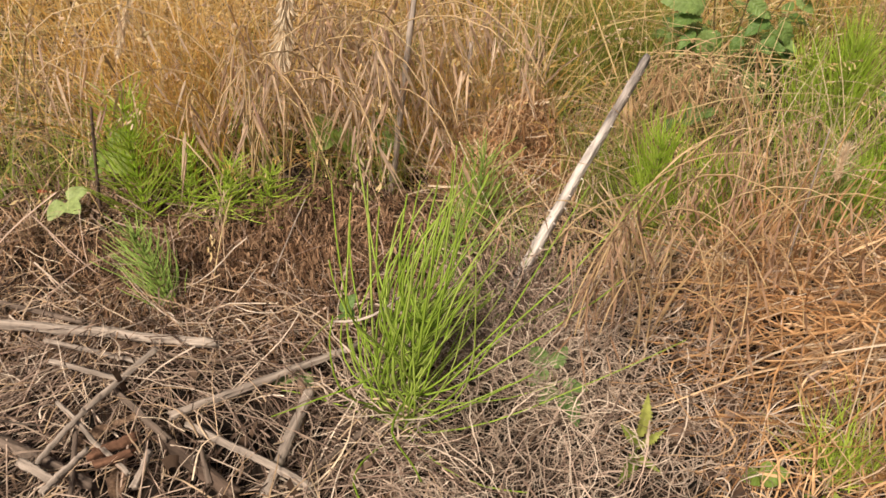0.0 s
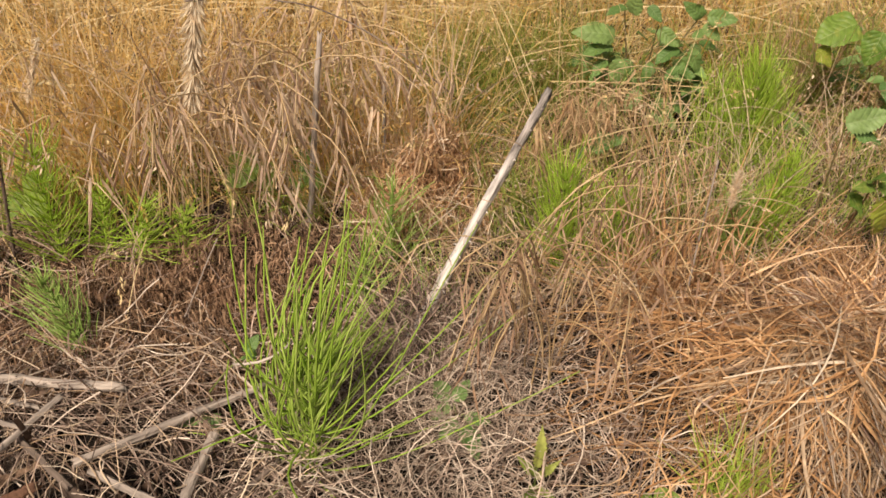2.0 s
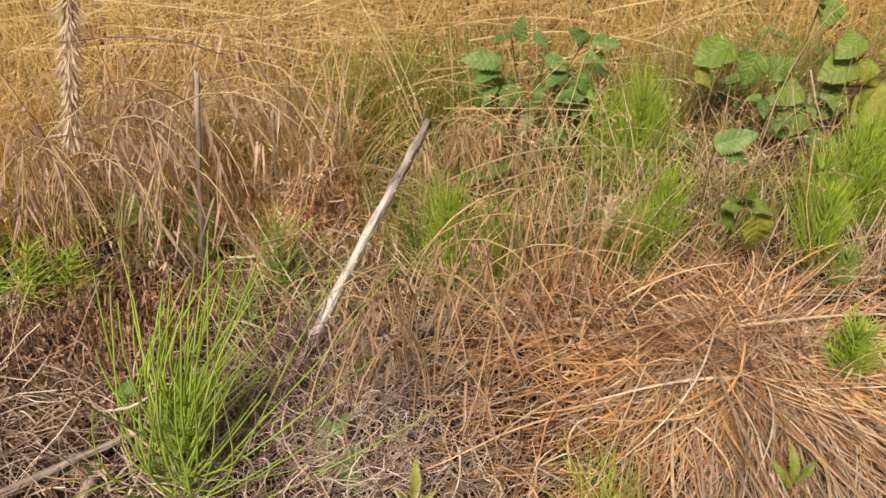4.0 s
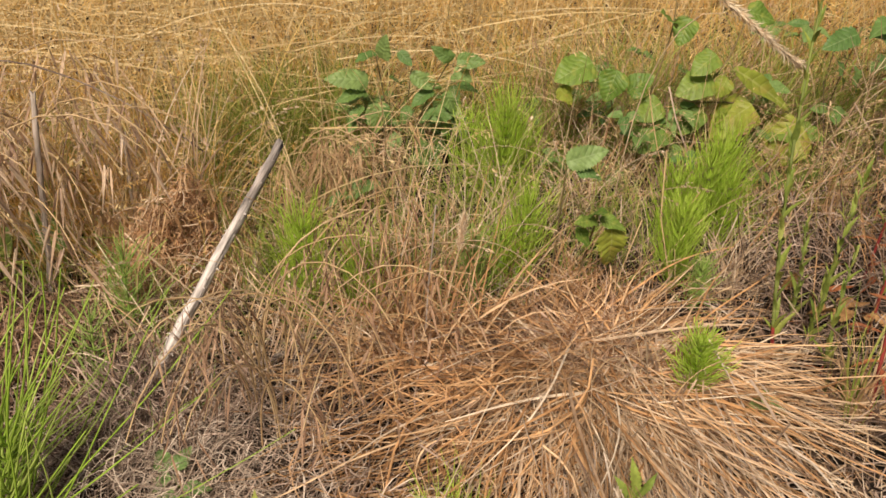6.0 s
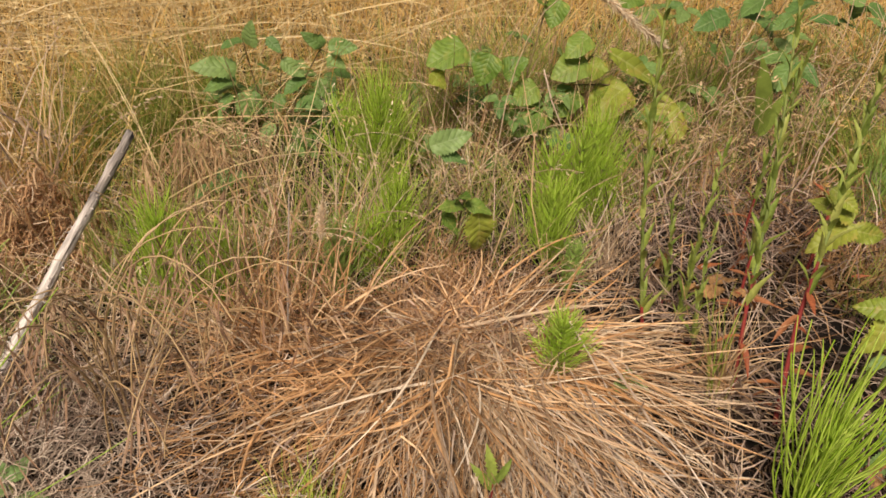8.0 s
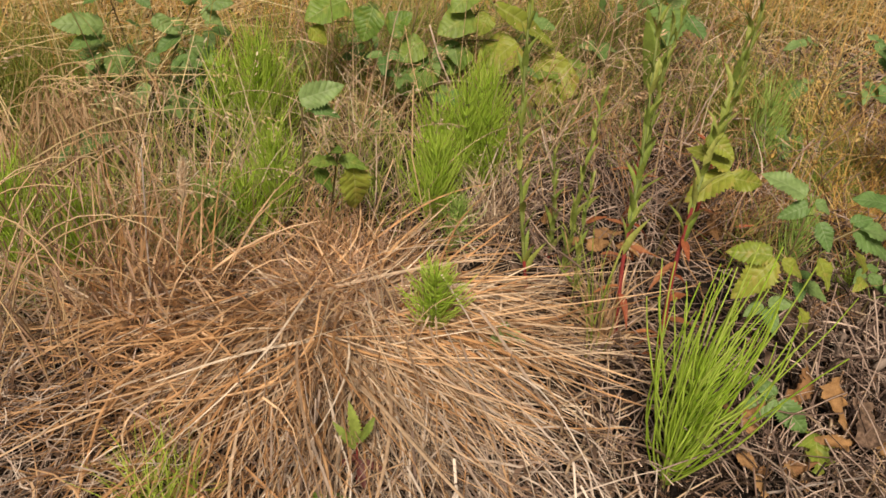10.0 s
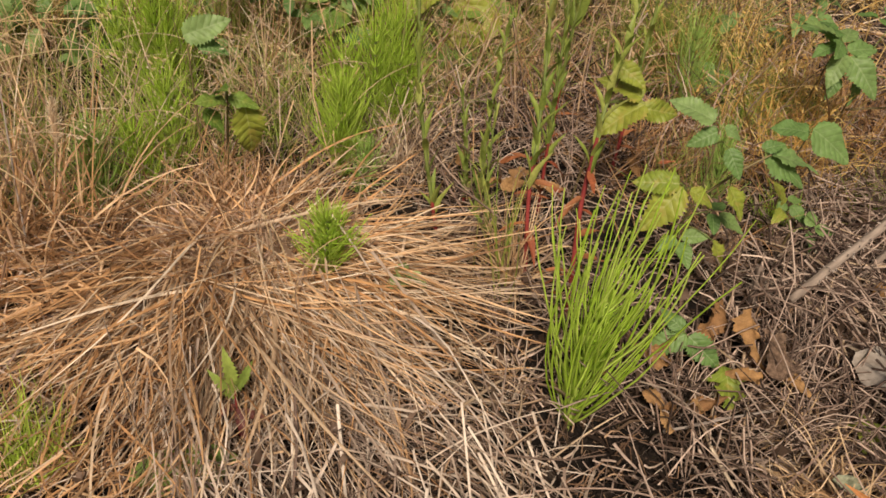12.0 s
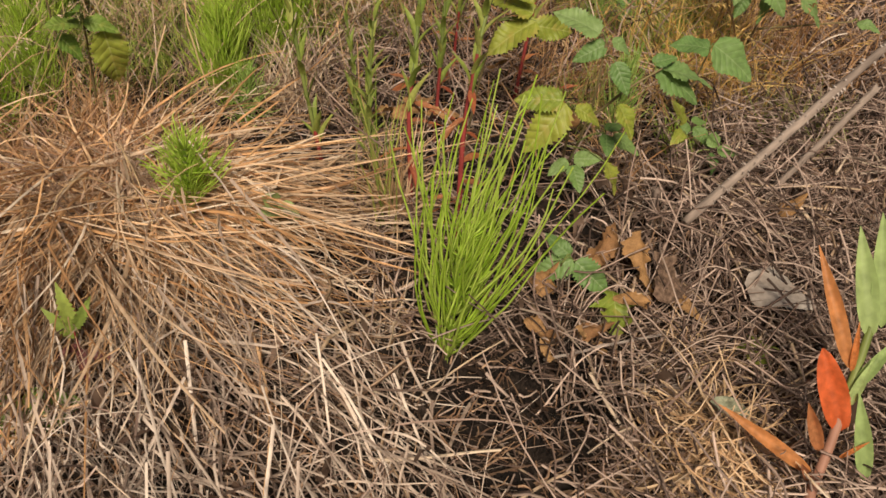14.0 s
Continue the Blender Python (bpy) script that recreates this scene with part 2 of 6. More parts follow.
class Buf:
    """Gathers faces of four corners into one mesh."""

    def __init__(self):
        self.v, self.f, self.n = [], [], 0

    def add(self, v, f):
        self.v.append(np.asarray(v, float).reshape(-1, 3))
        self.f.append(np.asarray(f, int).reshape(-1, 4) + self.n)
        self.n += len(self.v[-1])

    def mesh(self, name, mat, smooth=True, origin=(0, 0, 0)):
        v = np.concatenate(self.v) - np.asarray(origin)
        f = np.concatenate(self.f)
        me = bpy.data.meshes.new(name)
        me.vertices.add(len(v))
        me.vertices.foreach_set("co", v.astype(np.float32).ravel())
        me.loops.add(f.size)
        me.loops.foreach_set("vertex_index", f.astype(np.int32).ravel())
        me.polygons.add(len(f))
        me.polygons.foreach_set("loop_start", np.arange(0, f.size, 4, dtype=np.int32))
        me.polygons.foreach_set("use_smooth", np.full(len(f), smooth))
        me.materials.append(mat)
        me.update(calc_edges=True)
        return me


def grid_faces(n, rows, cols, closed):
    """Faces of n sheets of rows x cols points; closed joins the last column to the first."""
    i = np.arange(rows - 1)[:, None]
    j = np.arange(cols if closed else cols - 1)[None, :]
    k = (j + 1) % cols
    one = np.stack([i * cols + j, i * cols + k, (i + 1) * cols + k, (i + 1) * cols + j], -1).reshape(-1, 4)
    return (one[None] + (np.arange(n) * rows * cols)[:, None, None]).reshape(-1, 4)


def unit(v):
    return v / np.maximum(np.linalg.norm(v, axis=-1, keepdims=True), 1e-9)


def ribbons(buf, c, w, face=None, crease=0.0):
    """Blades along the lines c (n, s, 3), w wide, that turn a random side up unless face says which way they look; crease folds them along the middle."""
    n, s, _ = c.shape
    t = unit(np.gradient(c, axis=1))
    if face is None:
        face = rng.normal(size=(n, 1, 3)) + np.array([0, 0, 0.8])
    side = unit(np.cross(t, np.broadcast_to(face, t.shape)))
    h = (w / 2)[..., None] * side
    if crease:
        keel = crease * (w / 2)[..., None] * unit(np.cross(side, t))
        buf.add(np.stack([c - h, c + keel, c + h], 2), grid_faces(n, s, 3, False))
    else:
        buf.add(np.stack([c - h, c + h], 2), grid_faces(n, s, 2, False))


def tubes(buf, c, r, k=3):
    """Round stalks along the lines c (n, s, 3), of radius r (n, s)."""
    n, s, _ = c.shape
    t = unit(np.gradient(c, axis=1))
    ref = np.where(np.abs(t[:, :1, 2:]) > 0.8, np.array([1.0, 0.2, 0.0]), np.array([0.1, 0.1, 1.0]))
    a = unit(np.cross(t, np.broadcast_to(ref, t.shape)))
    b = np.cross(t, a)
    ang = np.arange(k) * 2 * np.pi / k
    ring = a[:, :, None] * np.cos(ang)[:, None] + b[:, :, None] * np.sin(ang)[:, None]
    buf.add(c[:, :, None] + r[:, :, None, None] * ring, grid_faces(n, s, k, True))


def arcs(base, az, th0, th1, length, s=6, power=1.4, wiggle=0.0, clear=0.003):
    """Lines that leave base at th0 from the vertical and bend to th1, never below the ground."""
    n = len(base)
    u = np.linspace(0, 1, s)[None, :]
    th = th0[:, None] + (th1 - th0)[:, None] * u ** power
    a = az[:, None] + wiggle * rng.normal(size=(n, 1)) * u * 2
    d = np.stack([np.sin(th) * np.cos(a), np.sin(th) * np.sin(a), np.cos(th)], -1) * (length / (s - 1))[:, None, None]
    c = base[:, None] + np.concatenate([np.zeros((n, 1, 3)), np.cumsum((d[:, 1:] + d[:, :-1]) / 2, 1)], 1)
    floor = ground_z(c[..., 0], c[..., 1]) + clear
    c[..., 2] = np.maximum(c[..., 2], floor)
    return c


def lying(xy, az, length, z, s=5, bend=0.5, arch=0.01, tilt=0.06):
    """Lines that lie about on the ground at heights z, bent sideways and a little arched."""
    n = len(xy)
    u = np.linspace(-0.5, 0.5, s)[None, :]
    curl = np.sin(2 * np.pi * (u * rng.uniform(0.6, 1.3, (n, 1)) + rng.uniform(size=(n, 1))))
    kink = (rng.uniform(size=(n, 1)) < 0.22) * rng.normal(0, 0.6, (n, 1)) * (u > rng.uniform(-0.35, 0.35, (n, 1)))
    a = az[:, None] + bend * rng.normal(size=(n, 1)) * u + 0.32 * bend * rng.normal(size=(n, 1)) * curl + kink + 0.03 * bend * rng.normal(size=(n, s))
    step = (length / (s - 1))[:, None]
    x, y = np.cumsum(np.cos(a) * step, 1), np.cumsum(np.sin(a) * step, 1)
    x, y = xy[:, :1] + x - x[:, s // 2:s // 2 + 1], xy[:, 1:] + y - y[:, s // 2:s // 2 + 1]
    zz = z[:, None] + arch * rng.normal(size=(n, 1)) * (1 - 4 * u ** 2) + tilt * rng.normal(size=(n, 1)) * u * length[:, None] * 4
    g = ground_z(x, y) + 0.0015
    return np.stack([x, y, np.maximum(g + zz, g)], -1)


def spots(n, x0, x1, y0, y1, keep=None):
    """n places in a stretch of the plan, thinned by keep(x, y)."""
    p = np.stack([rng.uniform(x0, x1, n), rng.uniform(y0, y1, n)], -1)
    return p if keep is None else p[rng.uniform(size=n) < keep(p[:, 0], p[:, 1])]


def disc(n, x, y, r, squash=1.0):
    """n places round (x, y), thickest in the middle."""
    a, d = rng.uniform(0, 2 * np.pi, n), r * rng.uniform(size=n) ** 0.7
    return np.stack([x + d * np.cos(a), y + squash * d * np.sin(a)], -1)


def ground_points(p, lift=0.0):
    return np.column_stack([p, ground_z(p[:, 0], p[:, 1]) + lift])


def taper(n, s, w, tip=0.1, power=1.5):
    return np.asarray(w).reshape(-1, 1) * np.ones((n, 1)) * (1 - (1 - tip) * np.linspace(0, 1, s)[None, :] ** power)


def thing(name, label, category, at=(0, 0, 0), group="", kind=""):
    ob = tagged(new(name), label, category, group, kind)
    ob.location = at
    return ob


def part(name, me, parent, label=""):
    ob = new(name, me)
    ob.parent = parent
    return tagged(ob, label)


def whole(name, me, label, category, at=(0, 0, 0), group="", kind=""):
    ob = tagged(new(name, me), label, category, group, kind)
    ob.location = at
    return ob


# ---- the ground ----
def make_ground():
    def axis(lo, hi, step):
        inner = np.arange(lo, hi + step / 2, step)
        grow = step * 1.35 ** np.arange(1, 28)
        return np.concatenate([(lo - np.cumsum(grow))[::-1], inner, hi + np.cumsum(grow)])
    xs, ys = axis(-1.2, 2.8, 0.02), axis(-0.4, 3.0, 0.02)
    x, y = np.meshgrid(xs, ys, indexing="ij")
    v = np.stack([x, y, ground_z(x, y)], -1)
    b = Buf()
    b.add(v, grid_faces(1, len(xs), len(ys), False))
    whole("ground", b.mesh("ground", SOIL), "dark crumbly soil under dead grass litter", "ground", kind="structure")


make_ground()


# ---- litter on the ground ----
def litter(name, label, p, mat, length, width, depth, s=5, bend=0.5, az=None, stalk=False, arch=0.012, tilt=0.05, heap=None, single=0, piece="straw"):
    n = len(p)
    if az is None:
        az = 1.6 * np.sin(7 * p[:, 0] + 3 * p[:, 1]) + 1.6 * np.cos(6 * p[:, 1] - 4 * p[:, 0]) + rng.normal(0, 0.75, n)
    z = depth * rng.uniform(size=n) ** 1.3
    if heap:
        x0, y0, r, h = heap
        z = z + h * np.exp(-((p[:, 0] - x0) ** 2 + (p[:, 1] - y0) ** 2) / r ** 2) * rng.uniform(0.3, 1, n) * (0.7 + 0.3 * np.sin(46 * p[:, 0] + 1) * np.sin(39 * p[:, 1]) + 0.3 * np.sin(21 * p[:, 0] - 17 * p[:, 1]))
    c = lying(p, az, rng.uniform(*length, n), z, s, bend, arch, tilt)
    w = rng.uniform(*width, n)

    def made(i, j, title):
        b = Buf()
        if stalk:
            tubes(b, c[i:j], taper(j - i, s, w[i:j] / 2, 0.6, 1.0))
        else:
            ribbons(b, c[i:j], taper(j - i, s, w[i:j], 0.35, 2.0), None, 0.6 if s > 7 else 0.0)
        return b.mesh(title, mat)
    if not single:
        return whole(name, made(0, n, name), label, "litter", kind="stuff")
    ob = thing(name, label, "litter")
    for i in range(single):
        part(piece, made(i, i + 1, piece), ob)
    tagged(part("litter_mass", made(single, n, "litter_mass"), ob), kind="stuff")
    return ob


def hollow(x, y):
    """The shaded hollows under the brambles, where little grass grows."""
    return 1 - 0.92 * np.exp(-((x - 0.69) ** 2 / 0.03 + (y - 1.5) ** 2 / 0.025)) - 0.6 * np.exp(-((x - 1.15) ** 2 / 0.05 + (y - 1.33) ** 2 / 0.02))


def bare(x, y):
    """How far the ground is covered: less on patches of open soil and under the willowherb."""
    return 1 - 0.62 * np.exp(-((x - 1.18) ** 2 / 0.016 + (y - 0.44) ** 2 / 0.008)) - 0.7 * np.exp(-((x + 0.24) ** 2 / 0.04 + (y - 0.68) ** 2 / 0.012)) - 0.85 * np.exp(-((x - 1.34) ** 2 / 0.03 + (y - 0.66) ** 2 / 0.014)) - 0.8 * np.exp(-((x - 1.45) ** 2 / 0.1 + (y - 0.88) ** 2 / 0.025))


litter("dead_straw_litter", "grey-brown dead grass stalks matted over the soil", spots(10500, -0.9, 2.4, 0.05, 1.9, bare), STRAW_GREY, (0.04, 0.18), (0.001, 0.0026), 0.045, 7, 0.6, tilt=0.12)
# Bottom layer; its colour also carries the shade of gaps in the straw.
litter("brown_plant_litter", "brown decayed plant litter on the soil, darkened for shade in the gaps", spots(9000, -0.9, 2.4, 0.05, 1.9, bare), STRAW_BROWN_SHADED, (0.02, 0.09), (0.0015, 0.004), 0.012)
litter("broken_stalk_litter", "stout broken stalks lying about the horsetail", spots(260, 1.0, 2.0, 0.05, 0.75, bare), STRAW_PALE, (0.05, 0.2), (0.003, 0.0055), 0.055, 7, 0.25, None, True, 0.006, 0.06, single=120, piece="stalk")
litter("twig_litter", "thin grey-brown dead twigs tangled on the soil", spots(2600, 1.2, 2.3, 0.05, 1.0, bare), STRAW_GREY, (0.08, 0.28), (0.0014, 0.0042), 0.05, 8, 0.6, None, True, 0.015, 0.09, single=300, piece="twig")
litter("fallen_stalk_litter", "greyish dead stalks and twigs strewn on the soil", spots(1300, -0.75, 0.12, 0.5, 1.0, bare), STRAW_GREY, (0.08, 0.26), (0.0012, 0.003), 0.03, 6, 0.3, None, True, 0.012, 0.05, single=250, piece="stalk")
litter("bleached_stalk_litter", "bleached straw stalks strewn over the twigs", spots(1500, -0.75, 2.2, 0.05, 1.0, bare), STRAW_WHITE, (0.05, 0.2), (0.001, 0.0024), 0.045, 7, 1.0, None, False, 0.015, 0.08)
litter("pale_straw_tangle", "bleached curly dead grass tangled in a low heap", disc(1500, 0.25, 0.78, 0.25), STRAW_WHITE, (0.05, 0.15), (0.0009, 0.0018), 0.05, 11, 3.6, tilt=0.12, heap=(0.22, 0.82, 0.16, 0.06), single=300)
gold_spots = spots(480, 0.42, 0.74, 0.55, 1.1)
litter("golden_straw_litter", "golden flattened straw lying on the ground", gold_spots, STRAW_GOLD, (0.12, 0.32), (0.0014, 0.0036), 0.055, 9, 1.5, np.arctan2(gold_spots[:, 1] - 0.93, gold_spots[:, 0] - 0.84) + rng.normal(0, 0.45, len(gold_spots)), False, 0.012, 0.05, (0.6, 0.98, 0.12, 0.04), 300)
litter("brown_seed_chaff", "brown crumbly chaff of dead plants in a low heap", disc(13000, -0.1, 1.1, 0.36, 0.6), CHAFF, (0.005, 0.025), (0.001, 0.003), 0.02, 4, 1.5, heap=(-0.05, 1.15, 0.2, 0.06), tilt=0.06)
litter("rusty_chaff", "rust-brown dried plant heap behind the bleached cane", disc(8000, 0.24, 1.32, 0.14, 0.8), HEAP_RUST, (0.006, 0.035), (0.001, 0.003), 0.03, 5, 1.8, heap=(0.24, 1.33, 0.13, 0.15), tilt=0.12)
litter("heap_straw", "pale straws lying over the rusty heap of dead plants", disc(260, 0.2, 1.31, 0.17), STRAW_PALE, (0.05, 0.16), (0.001, 0.0022), 0.05, 8, 0.8, tilt=0.12, heap=(0.24, 1.33, 0.13, 0.17))
litter("heaped_dead_grass", "dull heap of dead grass round the foot of the bleached cane", disc(1300, 0.2, 0.95, 0.12), STRAW_GREY, (0.05, 0.16), (0.001, 0.0022), 0.03, 7, 1.5, tilt=0.15, heap=(0.19, 0.93, 0.08, 0.07))
litter("rusty_dead_growth", "rust-brown dead growth below the willowherb", spots(800, 1.2, 2.3, 0.8, 1.6, bare), STRAW_RUST, (0.05, 0.2), (0.0014, 0.003), 0.11, 6, 1.2, tilt=0.25)
litter("dull_dead_growth", "dull grey-brown tangle of dead stalks below the willowherb", spots(1500, 1.2, 2.2, 0.95, 1.6), STRAW_GREY, (0.05, 0.2), (0.0014, 0.003), 0.1, 6, 1.0, tilt=0.2)
front_spots = spots(560, 0.66, 1.08, 0.3, 0.68, bare)
litter("bleached_blade_litter", "bleached dead blades combed out in front of the tussock", front_spots, STRAW_WHITE, (0.08, 0.26), (0.0014, 0.0038), 0.04, 8, 0.5, np.arctan2(front_spots[:, 1] - 1.0, front_spots[:, 0] - 0.8) + rng.normal(0, 0.45, len(front_spots)), False, 0.02, 0.1, single=250)
side_spots = spots(105, 0.96, 1.2, 0.72, 0.95)
litter("combed_pale_straw", "cream-coloured straws combed sideways out of the tussock", side_spots, STRAW_PALE, (0.14, 0.3), (0.002, 0.0042), 0.045, 9, 0.3, np.arctan2(side_spots[:, 1] - 0.86, side_spots[:, 0] - 0.7) + rng.normal(0, 0.22, len(side_spots)), False, 0.012, 0.03, single=60)
litter("fine_brown_litter", "fine brown crumbs and broken stalks over the soil", spots(7000, 0.6, 2.0, 0.05, 0.8, bare), CHAFF, (0.006, 0.045), (0.001, 0.0026), 0.03, 4, 1.2, tilt=0.2)
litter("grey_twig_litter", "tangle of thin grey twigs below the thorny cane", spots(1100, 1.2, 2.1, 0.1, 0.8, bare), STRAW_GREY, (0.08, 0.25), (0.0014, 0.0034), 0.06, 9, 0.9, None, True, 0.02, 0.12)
litter("fallen_leaf_flakes", "flat brown fragments of old leaves in the litter", spots(1300, -0.8, 2.1, 0.1, 1.0), LEAF_FLAKE, (0.012, 0.034), (0.006, 0.018), 0.035, 5, 0.8, tilt=0.3)
litter("covering_straw", "loose dead straws lying over the fallen sticks", spots(300, -0.65, 0.1, 0.58, 1.05), STRAW_PALE, (0.06, 0.2), (0.001, 0.0022), 0.02, 8, 0.7, tilt=0.05, heap=(-0.28, 0.8, 0.5, 0.06))
litter("bleached_bits", "bleached bits of straw among the fallen sticks", spots(1300, -0.75, 0.1, 0.55, 1.05, bare), STRAW_WHITE, (0.03, 0.14), (0.001, 0.0024), 0.05, 7, 0.8, tilt=0.1)
litter("pale_litter_by_cane", "pale dead grass round the foot of the cane", spots(700, 0.12, 0.62, 0.95, 1.32), STRAW_PALE, (0.04, 0.18), (0.001, 0.0024), 0.07, 8, 1.2, tilt=0.2)
litter("loose_pale_straw", "pale straight straws and stalks caught between the green shoots", spots(480, 0.15, 1.25, 1.0, 1.5, hollow), TAWNY, (0.06, 0.22), (0.001, 0.0026), 0.09, 8, 0.35, tilt=0.22)
litter("loose_bleached_straw", "bleached bits of straw behind the tussock", spots(380, 0.2, 1.5, 0.95, 1.5, hollow), STRAW_WHITE, (0.04, 0.16), (0.001, 0.0022), 0.08, 8, 0.5, tilt=0.2)
litter("tawny_chaff", "tawny chaff and stalks over open ground", spots(5000, -0.95, -0.3, 0.9, 1.42), CHAFF, (0.006, 0.05), (0.0012, 0.003), 0.02, 4, 1.2, tilt=0.2)
litter("tawny_straw", "tawny dead straws scattered on chaff", spots(420, -0.95, -0.25, 0.9, 1.4), STRAW_PALE, (0.05, 0.2), (0.001, 0.0022), 0.035, 8, 1.0, tilt=0.1)
litter("tawny_curls", "curly tawny dead grass heaped on the twigs", disc(240, 1.299, 0.264, 0.085), TAWNY, (0.06, 0.16), (0.0013, 0.0026), 0.03, 10, 2.6, tilt=0.08, heap=(1.299, 0.264, 0.08, 0.07), single=120)
litter("twig_crumbs", "short broken bits of grey-brown stalk", spots(2200, 1.1, 2.0, 0.05, 0.75, bare), STRAW_GREY, (0.01, 0.05), (0.002, 0.0045), 0.05, 4, 0.5, None, True, 0.004, 0.2)


def outside(x, y):
    return np.where((x > -0.8) & (x < 2.2) & (y > 0.1), 0.0, np.exp(-((x - 0.7) ** 2 + (y - 0.3) ** 2) / 14.0))


litter("trodden_straw", "trodden dead straw covering the open ground", spots(26000, -4, 5.5, -3.5, 1.9, outside), STRAW_GREY, (0.08, 0.25), (0.003, 0.006), 0.03, 4, 0.6)
litter("trodden_pale_straw", "bleached straw scattered over the open ground", spots(9000, -4, 5.5, -3.5, 1.9, outside), STRAW_PALE, (0.08, 0.25), (0.003, 0.005), 0.04, 4, 0.6)


def crumbs():
    """Small clods on the bare soil."""
    n = 3000
    p = np.concatenate([disc(2600, 1.18, 0.44, 0.16, 0.7), spots(400, -0.6, 2.0, 0.2, 1.2)])
    c = ground_points(p)[:, None] + np.array([[0, 0, -0.001], [0, 0, 0.001], [0, 0, 0.003], [0, 0, 0.0042]]) * rng.uniform(0.5, 2.2, (n, 1, 1))
    r = np.array([[0.7, 1.0, 0.75, 0.1]]) * 0.0007 + 0.0045 * rng.uniform(size=(n, 1)) ** 3 * rng.uniform(0.8, 1.2, (n, 4))
    b = Buf()
    tubes(b, c, r, 6)
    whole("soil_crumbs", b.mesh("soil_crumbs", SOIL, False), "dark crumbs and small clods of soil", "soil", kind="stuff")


crumbs()


# ---- standing grass ----
def blades(b, p, height, width, spread=0.5, droop=1.0, s=6, az=None, wiggle=0.1):
    n = len(p)
    th0 = np.abs(rng.normal(0, spread * 0.5, n))
    az = rng.uniform(0, 2 * np.pi, n) if az is None else az
    c = arcs(ground_points(p), az, th0, th0 + np.abs(rng.normal(0, droop, n)), rng.uniform(*height, n), s, 1.6, wiggle)
    ribbons(b, c, taper(n, s, rng.uniform(*width, n), 0.15, 2))
    return c


def panicles(b, c, per, span, size, nod=0.6):
    """Loose seed heads on the ends of the stalks c: many small spikelets on their last stretch."""
    n, s, _ = c.shape
    tip, below = c[:, -1], c[:, -2]
    d = unit(tip - below)
    u = rng.uniform(0, 1, (n, per))
    start = tip[:, None] - d[:, None] * (span * (1 - u))[..., None]
    off = unit(rng.normal(size=(n, per, 3)) + d[:, None] * 0.8) * (0.25 * span * (1.1 - u) * rng.uniform(0.2, 1, (n, per)))[..., None]
    head = start + off
    head[..., 2] -= nod * np.linalg.norm(off, axis=-1) * 0.6
    way = unit(d[:, None] + off * 12 + rng.normal(0, 0.3, (n, per, 3)) - np.array([0, 0, nod]))
    m = n * per
    a, w = head.reshape(m, 3), way.reshape(m, 3)
    ln = rng.uniform(*size, m)
    line = a[:, None] + w[:, None] * (np.array([0, 0.35, 0.75, 1.0])[None, :, None] * ln[:, None, None])
    ribbons(b, line, ln[:, None] * np.array([[0.1, 0.32, 0.2, 0.03]]))


def meadow(name, label, p, mat, height, width, spread=0.5, droop=1.0, s=6, heads=0, per=14, span=0.06, size=(0.005, 0.011), clump=0):
    b = Buf()
    if clump:
        k = max(1, len(p) // clump)
        p = p[rng.integers(k, size=len(p))] + rng.normal(0, 0.013, p.shape)
    c = blades(b, p, height, width, spread, droop, s)
    if heads:
        panicles(b, c[:heads], per, span, size)
    return whole(name, b.mesh(name, mat), label, "grass", kind="stuff")


def field_edge(x, y):
    edge = 1.5 + 0.1 * np.sin(3 * x) + 0.4 * np.clip(x - 0.9, 0, 0.7) - 0.8 * np.clip(x - 1.8, 0, 0.8)
    return np.clip((y - edge) / 0.2, 0, 1) * hollow(x, y)


def fringe(x, y):
    edge = 1.28 + 0.08 * np.sin(5 * x + 1) + 0.3 * np.clip(x - 1.0, 0, 1)
    return np.clip((y - edge) / 0.15, 0, 1) * np.clip((2.1 - y) / 0.3, 0, 1) * hollow(x, y) * np.where(np.sin(9 * x + 2 * y) + np.sin(6 * y - 4 * x) > -0.6, 1, 0.35)


meadow("meadow_grass", "tall golden dry meadow grass standing thickly", spots(20000, -1.9, 3.8, 0.8, 3.8, field_edge), FIELD_GOLD, (0.2, 0.5), (0.0016, 0.0038), 1.2, 1.3)
meadow("meadow_seed_heads", "golden grass stalks with loose seed heads above the meadow", spots(3600, -1.9, 3.8, 1.0, 3.6, field_edge), FIELD_PALE, (0.3, 0.55), (0.001, 0.0018), 1.3, 1.3, 8, 1500, 18, 0.1, (0.004, 0.010))
meadow("leaning_meadow_edge", "long pale stalks fallen over the edge of the meadow", spots(420, -0.5, 0.75, 1.35, 1.75), FIELD_PALE, (0.35, 0.6), (0.0012, 0.0026), 2.2, 1.0, 9, 200, 18, 0.08)
meadow("bent_meadow_grass", "pale dry stalks lying across the meadow", spots(10500, -1.9, 3.4, 1.0, 3.4, field_edge), FIELD_PALE, (0.35, 0.65), (0.0012, 0.0028), 2.4, 1.0, 9)
meadow("meadow_fringe", "short dry grass at the edge of the meadow", spots(3600, -1.3, 2.6, 1.2, 2.1, fringe), STRAW_GOLD, (0.1, 0.3), (0.0012, 0.003), 1.3, 1.4, 7, 150, 12, 0.05, clump=20)
meadow("meadow_undergrowth", "green grass at the foot of the dry meadow", spots(7000, -1.6, 3.0, 1.3, 2.3, fringe), FIELD_GREEN, (0.08, 0.28), (0.0014, 0.003), 0.8, 0.9, clump=24)
